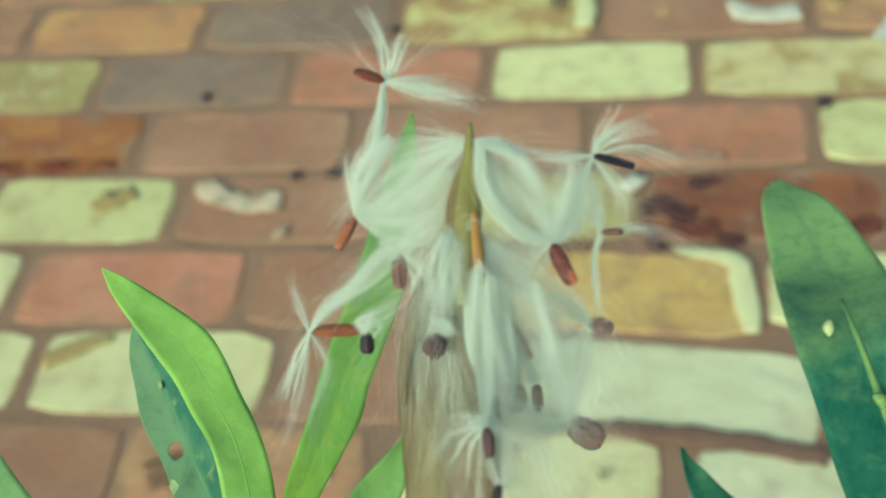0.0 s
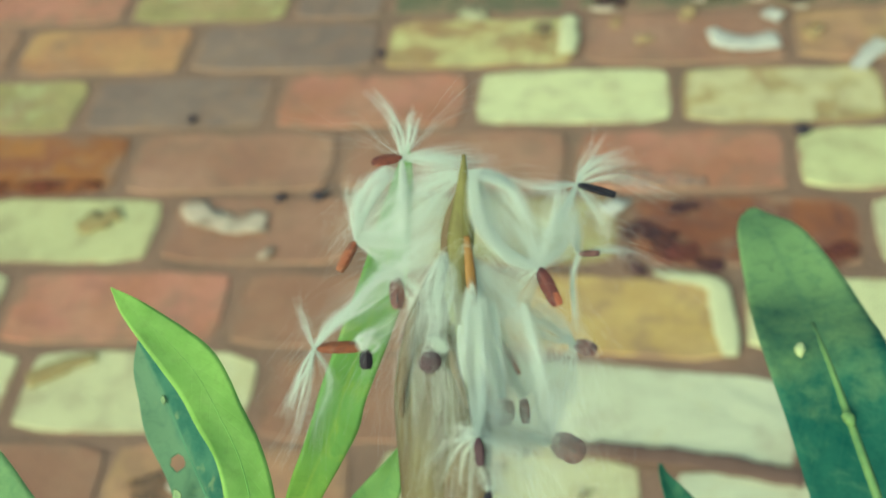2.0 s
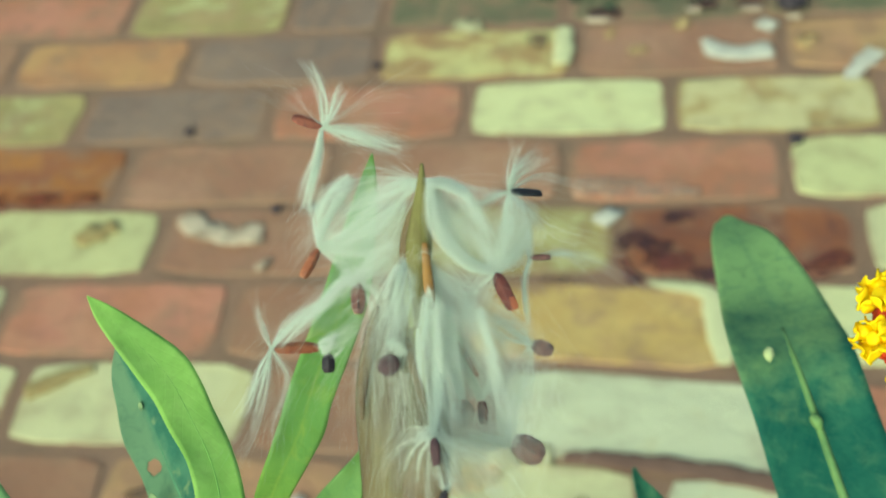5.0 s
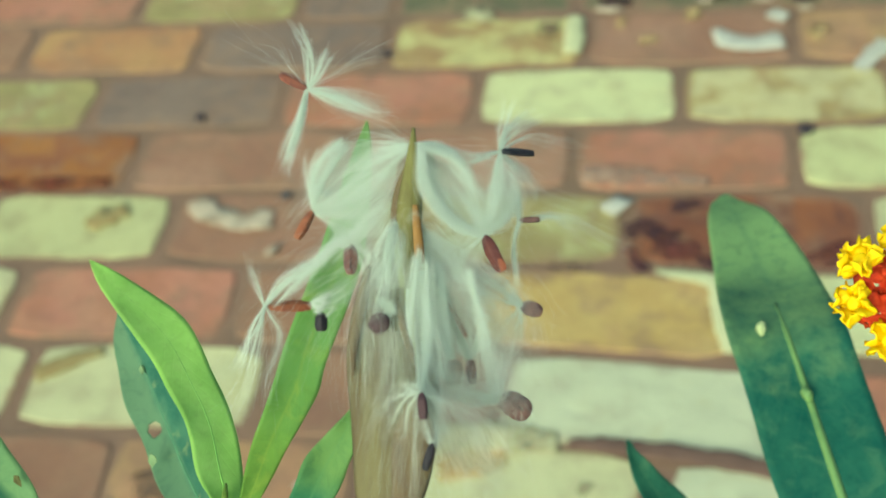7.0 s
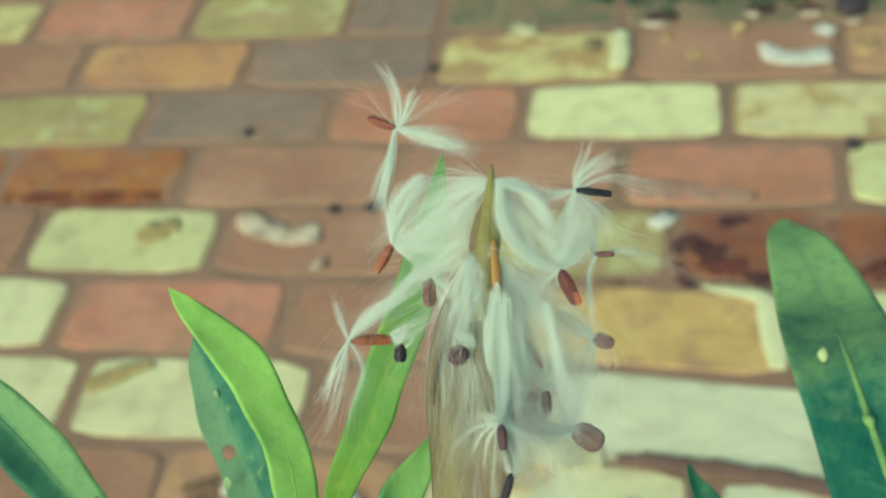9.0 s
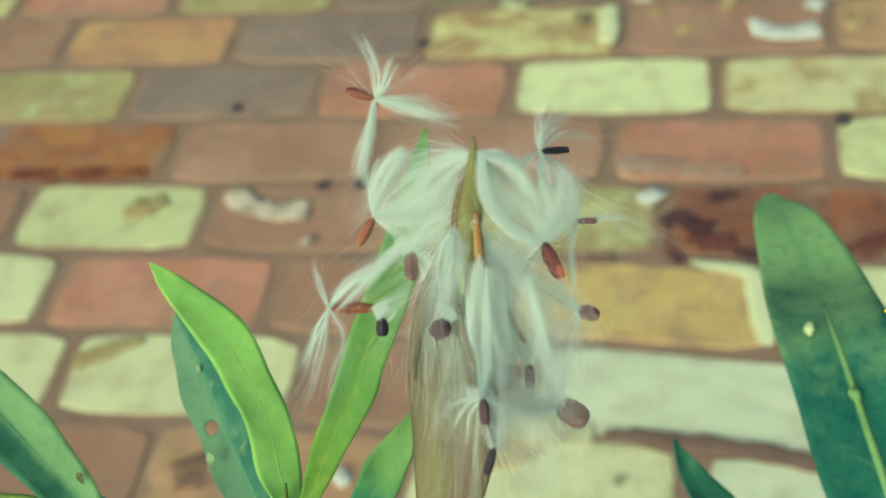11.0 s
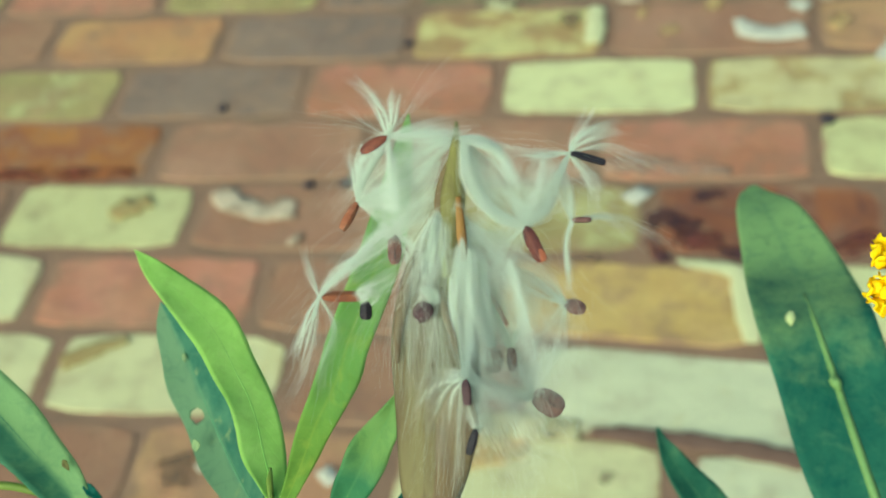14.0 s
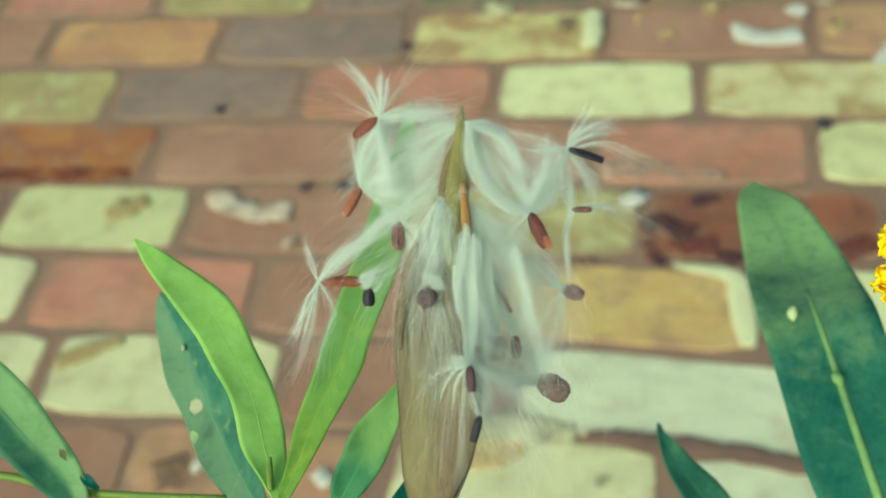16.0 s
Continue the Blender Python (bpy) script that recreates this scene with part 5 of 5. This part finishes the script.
splash([(-0.062, 0.636), (-0.030, 0.634), (0.010, 0.630), (0.060, 0.623), (0.118, 0.611)], [0.005, 0.008, 0.008, 0.009, 0.009], "damp dark brown mortar in a wide joint", DAMP, 0.0010, "stain")
splash([(-0.090, 0.838), (-0.068, 0.834), (-0.052, 0.835)], [0.004, 0.006, 0.004], "brown smudge along a joint", SOOT, 0.0010, "stain")
# three dark strips stand in for the shadow inside the far joints
splash([(-0.058, 1.265), (-0.040, 1.265), (-0.022, 1.262)], [0.006, 0.010, 0.006], "dark strip painted as shadow in a far joint", BURNT_AND_SHADOW, 0.0012, "stain")
splash([(0.056, 1.275), (0.071, 1.277), (0.086, 1.275)], [0.005, 0.008, 0.005], "dark strip painted as shadow in a far joint", BURNT_AND_SHADOW, 0.0012, "stain")
splash([(0.109, 1.273), (0.123, 1.274), (0.138, 1.272)], [0.005, 0.008, 0.005], "dark strip painted as shadow in a far joint", BURNT_AND_SHADOW, 0.0012, "stain")
splash([(-0.062, 1.251), (-0.045, 1.250), (-0.030, 1.248)], [0.003, 0.005, 0.003], "thin pale chip along a brick's edge", SMEAR)
splash([(0.052, 1.266), (0.066, 1.265)], [0.003, 0.005], "thin pale chip along a brick's edge", SMEAR)
splash([(0.112, 1.264), (0.134, 1.263)], [0.004, 0.005], "thin pale chip along a brick's edge", SMEAR)
splash([(0.160, 1.246), (0.176, 1.244)], [0.004, 0.006], "thin pale chip along a brick's edge", SMEAR)
splash([(-0.212, 1.250), (-0.196, 1.246), (-0.180, 1.249)], [0.008, 0.013, 0.009], "pale worn whitewash on a buff brick", WASH, 0.0010)
splash([(-0.119, 1.200), (-0.116, 1.212), (-0.113, 1.226)], [0.009, 0.013, 0.010], "olive grime on a buff brick", SOOT, 0.0008, "stain")
for spots, size in (([(0.040, 1.238), (0.052, 1.234)], 0.012), ([(-0.006, 1.196), (-0.002, 1.186)], 0.011), ([(-0.038, 1.225), (-0.030, 1.221)], 0.010), ([(0.172, 1.204), (0.186, 1.194)], 0.016)):
    splash(spots, [size * 0.8, size], "faint tan bloom on a brown brick", BUFF, 0.0006, "stain")
splash([(-0.165, 0.606), (-0.140, 0.614), (-0.112, 0.622)], [0.012, 0.016, 0.010], "faint tan bloom on a whitewashed brick", BUFF, 0.0006, "stain")
splash([(-0.052, 0.592), (-0.044, 0.590)], [0.005, 0.007], "small brown smudge on a whitewashed brick", SOOT, 0.0008, "stain")
splash([(-0.276, 0.590), (-0.270, 0.582), (-0.266, 0.576)], [0.006, 0.0075, 0.005], "pale grey fleck of lime on a buff brick")
splash([(-0.381, 0.584), (-0.378, 0.593)], [0.005, 0.006], "pale grey fleck of lime on a buff brick")
splash([(-0.412, 0.578), (-0.399, 0.582), (-0.388, 0.588)], [0.012, 0.018, 0.012], "grey brown grime on a buff brick", SOOT, 0.0008, "stain")
splash([(-0.735, 0.953), (-0.66, 0.951), (-0.60, 0.952), (-0.555, 0.954)], [0.008, 0.012, 0.011, 0.007], "dark red burnt edge of an orange brick", RUSTY, 0.0008, "stain")
pebble(0.167, 1.270, 0.017, PEBBLE, "blackish pebble among moss")
pebble(-0.294, 1.174, 0.006, PEBBLE, "small dark pebble at a joint")
pebble(-0.485, 1.062, 0.006, PEBBLE, "small dark pebble on grey brick")


pebble(0.152, 1.030, 0.008, PEBBLE, "dark stone in a joint")
pebble(-0.322, 0.938, 0.007, PEBBLE, "small dark stone in a joint")
pebble(-0.362, 0.936, 0.006, PEBBLE, "small dark stone in a joint")


def moss():
    """Low cushions of moss along the far joints."""
    rng = random.Random(8)
    bm = bmesh.new()
    for _ in range(260):
        x, y = rng.uniform(-0.12, 0.5), rng.gauss(1.318, 0.014) + rng.uniform(-0.01, 0.01)
        r = rng.uniform(0.004, 0.011)
        made = bmesh.ops.create_icosphere(bm, subdivisions=1, radius=r)["verts"]
        for v in made:
            v.co = v.co * (1 + 0.3 * noise.noise(v.co * 300 + Vector((x * 90, y * 90, 0))))
            v.co.z = v.co.z * 0.6
            v.co += Vector((x, y, 0.001))
    ob = part("moss", bm, MOSS, None)
    tagged(ob, "dark green moss and weeds along a far joint", "moss", kind="stuff")


moss()
pave()


# ---- what moves: the seeds that swing on their floss ----
def motions():
    top = [
        (0.0, -11.27, 6.00, 7.00, -9, 32),
        (0.5, -13.56, 6.00, 7.66, -4, 15),
        (1.0, -13.91, 6.00, 6.12, -14, 15),
        (1.5, -13.11, 4.00, 4.87, -26, 15),
        (2.0, -8.72, 2.00, 0.52, -34, 25),
        (2.5, -12.16, 4.00, 3.88, -40, 25),
        (3.0, -15.07, 6.00, 7.08, -10, 10),
        (3.5, -14.68, 6.00, 7.92, 2, 5),
        (3.7, -14.54, 6.00, 7.13, 2, 5),
        (5.8, -15.39, 6.00, 6.52, -3, 0),
        (6.0, -16.41, 6.00, 6.18, -3, 0),
        (6.5, -16.22, 6.00, 7.47, 2, 0),
        (7.0, -16.30, 6.00, 7.37, 8, 0),
        (7.5, -15.67, 6.00, 7.67, 4, 0),
        (8.0, -15.23, 6.00, 8.02, 2, 0),
        (8.5, -15.29, 6.00, 7.33, 0, 0),
        (9.0, -14.89, 6.00, 6.98, 0, 0),
        (9.2, -14.98, 6.00, 6.78, 0, 0),
        (11.3, -15.51, 6.00, 7.36, -6, 5),
        (11.5, -16.63, 3.50, 5.74, -18, 10),
        (12.0, -15.99, 0.50, 2.59, -32, 10),
        (12.5, -14.72, -2.00, 0.46, -48, 8),
        (13.0, -12.96, -2.00, -1.12, -58, 0),
        (13.5, -12.06, -2.00, -0.60, -53, 8),
        (14.0, -10.55, -2.00, -1.63, -52, 8),
        (14.5, -11.16, -2.00, -0.02, -50, 5),
        (15.0, -12.78, -2.00, 0.51, -46, 3),
        (15.5, -11.77, -2.00, -0.62, -54, 5),
        (16.0, -12.67, -2.00, -1.15, -60, 5),
    ]
    # the tuft sways less than the seed that hangs from it
    walk(SEED_TOP, [(t, BUSH @ pose(x / 1000, y / 1000, z / 1000, 0, 0.35 * roll, 0)) for t, x, y, z, roll, turn in top])
    coat = next(ob for ob in SEED_TOP.children if ob.name.startswith("seed_coat"))
    walk(coat, [(t, pose(0, 0, 0, 0, 0.65 * roll, 0) @ pose(0, 0, 0, 0, 0, turn)) for t, x, y, z, roll, turn in top])
    black = [
        (0.0, 16.90, 3.00, -3.80, 10, 0),
        (0.5, 16.19, 3.00, -4.05, 10, 0),
        (1.0, 15.55, 3.00, -3.66, 8, 0),
        (1.5, 16.66, 3.00, -4.09, 11, 0),
        (2.0, 16.83, 3.00, -3.57, 10, 0),
        (2.5, 16.10, 3.00, -3.11, 3, 0),
        (3.0, 14.47, 3.00, -2.55, -2, 5),
        (3.5, 14.74, 3.00, -2.90, 3, 5),
        (3.7, 15.59, 3.00, -3.02, 2, 8),
        (5.8, 12.16, 3.00, -3.58, -4, 35),
        (6.0, 12.25, 3.00, -3.15, -4, 35),
        (6.5, 13.80, 3.00, -3.03, -4, 30),
        (7.0, 13.49, 3.00, -2.61, -4, 25),
        (7.5, 14.10, 3.00, -2.87, -3, 20),
        (8.0, 13.90, 3.00, -3.00, 1, 15),
        (8.5, 13.85, 3.00, -3.43, 0, 10),
        (9.0, 13.39, 3.00, -3.11, 0, 5),
        (9.2, 13.50, 3.00, -2.62, 1, 5),
        (11.3, 10.44, 3.00, -1.40, -14, 40),
        (11.5, 11.75, 3.00, -2.08, -6, 30),
        (12.0, 16.81, 3.00, -2.91, 5, 0),
        (12.5, 16.81, 3.00, -3.05, 4, 0),
        (13.0, 17.37, 3.00, -3.80, 12, 0),
        (13.5, 17.90, 3.00, -4.10, 11, 0),
        (14.0, 18.11, 3.00, -3.98, 10, 0),
        (14.5, 16.59, 3.00, -3.64, 12, 0),
        (15.0, 16.35, 3.00, -4.52, 12, 0),
        (15.5, 17.08, 3.00, -5.20, 12, 0),
        (16.0, 16.98, 3.00, -5.48, 12, 0),
    ]
    walk(SEED_BLACK_OB, [(t, BUSH @ pose(x / 1000, y / 1000, z / 1000) @ pose(0, 0, 0, 0, roll, 0) @ pose(0, 0, 0, 0, 0, turn)) for t, x, y, z, roll, turn in black])

    # smaller swings: how far each seed is from its rest, in millimetres
    large = [
        (0.0, 0.17, 0.00, 0.33),
        (0.5, 0.14, 0.00, 0.32),
        (1.0, 0.02, 0.00, 0.30),
        (1.5, -0.07, 0.00, -0.19),
        (2.0, -0.08, 0.00, -0.08),
        (2.5, 0.08, 0.00, 0.17),
        (3.0, 0.35, 0.00, 0.48),
        (3.5, 0.32, 0.00, 0.09),
        (6.0, -0.06, 0.00, -0.25),
        (6.5, -0.13, 0.00, 0.05),
        (7.0, 0.17, 0.00, 0.19),
        (7.5, 0.22, 0.00, 0.05),
        (8.0, 0.28, 0.00, -0.04),
        (8.5, 0.11, 0.00, -0.05),
        (9.0, 0.03, 0.00, -0.02),
        (11.5, 0.26, 0.00, -0.63),
        (12.0, -0.83, 0.00, -1.88),
        (12.5, -0.97, 0.00, -1.88),
        (13.0, -1.04, 0.00, -1.54),
        (13.5, -0.92, 0.00, -1.48),
        (14.0, -0.83, 0.00, -1.38),
        (14.5, -0.62, 0.00, -0.76),
        (15.0, -0.40, 0.00, -0.83),
        (15.5, -0.44, 0.00, -0.94),
        (16.0, -0.61, 0.00, -0.77),
    ]
    rim = [
        (0.0, 1.35, 0.00, -1.02),
        (2.5, 0.18, 0.00, -0.37),
        (3.0, -0.09, 0.00, -0.33),
        (3.5, 0.48, 0.00, -0.22),
        (6.0, -0.56, 0.00, -0.08),
        (6.5, -0.01, 0.00, 0.10),
        (7.0, -0.05, 0.00, 0.05),
        (7.5, 0.18, 0.00, -0.21),
        (8.0, 0.37, 0.00, -0.24),
        (8.5, 0.27, 0.00, -0.32),
        (9.0, 0.00, 0.00, -0.00),
        (11.5, -0.18, 0.00, 1.03),
        (12.0, 2.03, 0.00, -0.95),
        (12.5, 1.86, 0.00, -0.82),
        (13.0, 1.72, 0.00, -1.28),
        (13.5, 1.85, 0.00, -1.42),
        (14.0, 1.95, 0.00, -1.32),
        (14.5, 1.47, 0.00, -1.02),
        (15.0, 1.20, 0.00, -1.03),
        (15.5, 1.57, 0.00, -1.67),
        (16.0, 1.13, 0.00, -1.72),
    ]
    outer = [
        (0.0, -0.08, 0.00, -0.14),
        (0.5, -0.18, 0.00, -0.09),
        (1.0, -0.52, 0.00, 0.08),
        (1.5, 0.19, 0.00, -0.42),
        (2.0, 0.06, 0.00, -0.56),
        (2.5, -0.26, 0.00, -0.16),
        (3.0, -0.00, 0.00, 0.23),
        (3.5, 0.39, 0.00, -0.00),
        (6.0, -0.12, 0.00, -0.13),
        (6.5, 0.24, 0.00, 0.02),
        (7.0, 0.33, 0.00, 0.02),
        (7.5, 0.49, 0.00, -0.13),
        (8.0, 0.41, 0.00, -0.10),
        (8.5, 0.26, 0.00, -0.16),
        (9.0, 0.00, 0.00, 0.00),
        (11.5, 0.53, 0.00, 0.31),
        (12.0, 1.71, 0.00, -1.05),
        (12.5, 1.34, 0.00, -1.42),
        (13.0, 0.86, 0.00, -1.30),
        (13.5, 1.07, 0.00, -1.26),
        (14.0, 1.03, 0.00, -1.34),
        (14.5, 0.57, 0.00, -0.81),
        (15.0, 0.45, 0.00, -0.92),
        (15.5, 0.53, 0.00, -0.90),
        (16.0, 0.04, 0.00, -0.98),
    ]
    tuft = [
        (0.0, 0.41, 0.00, -0.33),
        (0.5, 0.42, 0.00, -0.31),
        (1.0, 0.45, 0.00, -0.36),
        (1.5, 0.44, 0.00, -0.14),
        (2.0, 0.70, 0.00, -0.32),
        (2.5, 0.69, 0.00, -0.27),
        (3.0, 0.48, 0.00, -0.08),
        (3.5, 0.19, 0.00, 0.24),
        (6.0, -0.42, 0.00, 0.20),
        (6.5, -0.35, 0.00, 0.07),
        (7.0, -0.50, 0.00, 0.48),
        (7.5, -0.42, 0.00, 0.51),
        (8.0, -0.33, 0.00, 0.34),
        (8.5, -0.24, 0.00, 0.15),
        (9.0, -0.00, 0.00, 0.00),
        (11.5, -0.19, 0.00, 1.10),
        (12.0, -0.15, 0.00, 0.67),
        (12.5, -0.31, 0.00, 1.37),
        (13.0, -0.09, 0.00, 1.07),
        (13.5, 0.05, 0.00, 1.14),
        (14.0, 0.81, 0.00, 0.25),
        (14.5, 0.89, 0.00, 0.09),
        (15.0, 0.59, 0.00, 0.23),
        (15.5, 0.72, 0.00, 0.17),
        (16.0, 0.36, 0.00, 0.52),
    ]
    for ob, rows in ((SEED_LARGE, large), (SEED_RIM, rim), (SEED_OUTER, outer), (SEED_TUFT, tuft)):
        rest = ob.matrix_world.copy()
        if rows[-1][0] < 16:
            rows = rows + [(16.0,) + rows[-1][1:]]
        walk(ob, [(t, rest @ pose(x / 1000, y / 1000, z / 1000)) for t, x, y, z in rows])


motions()
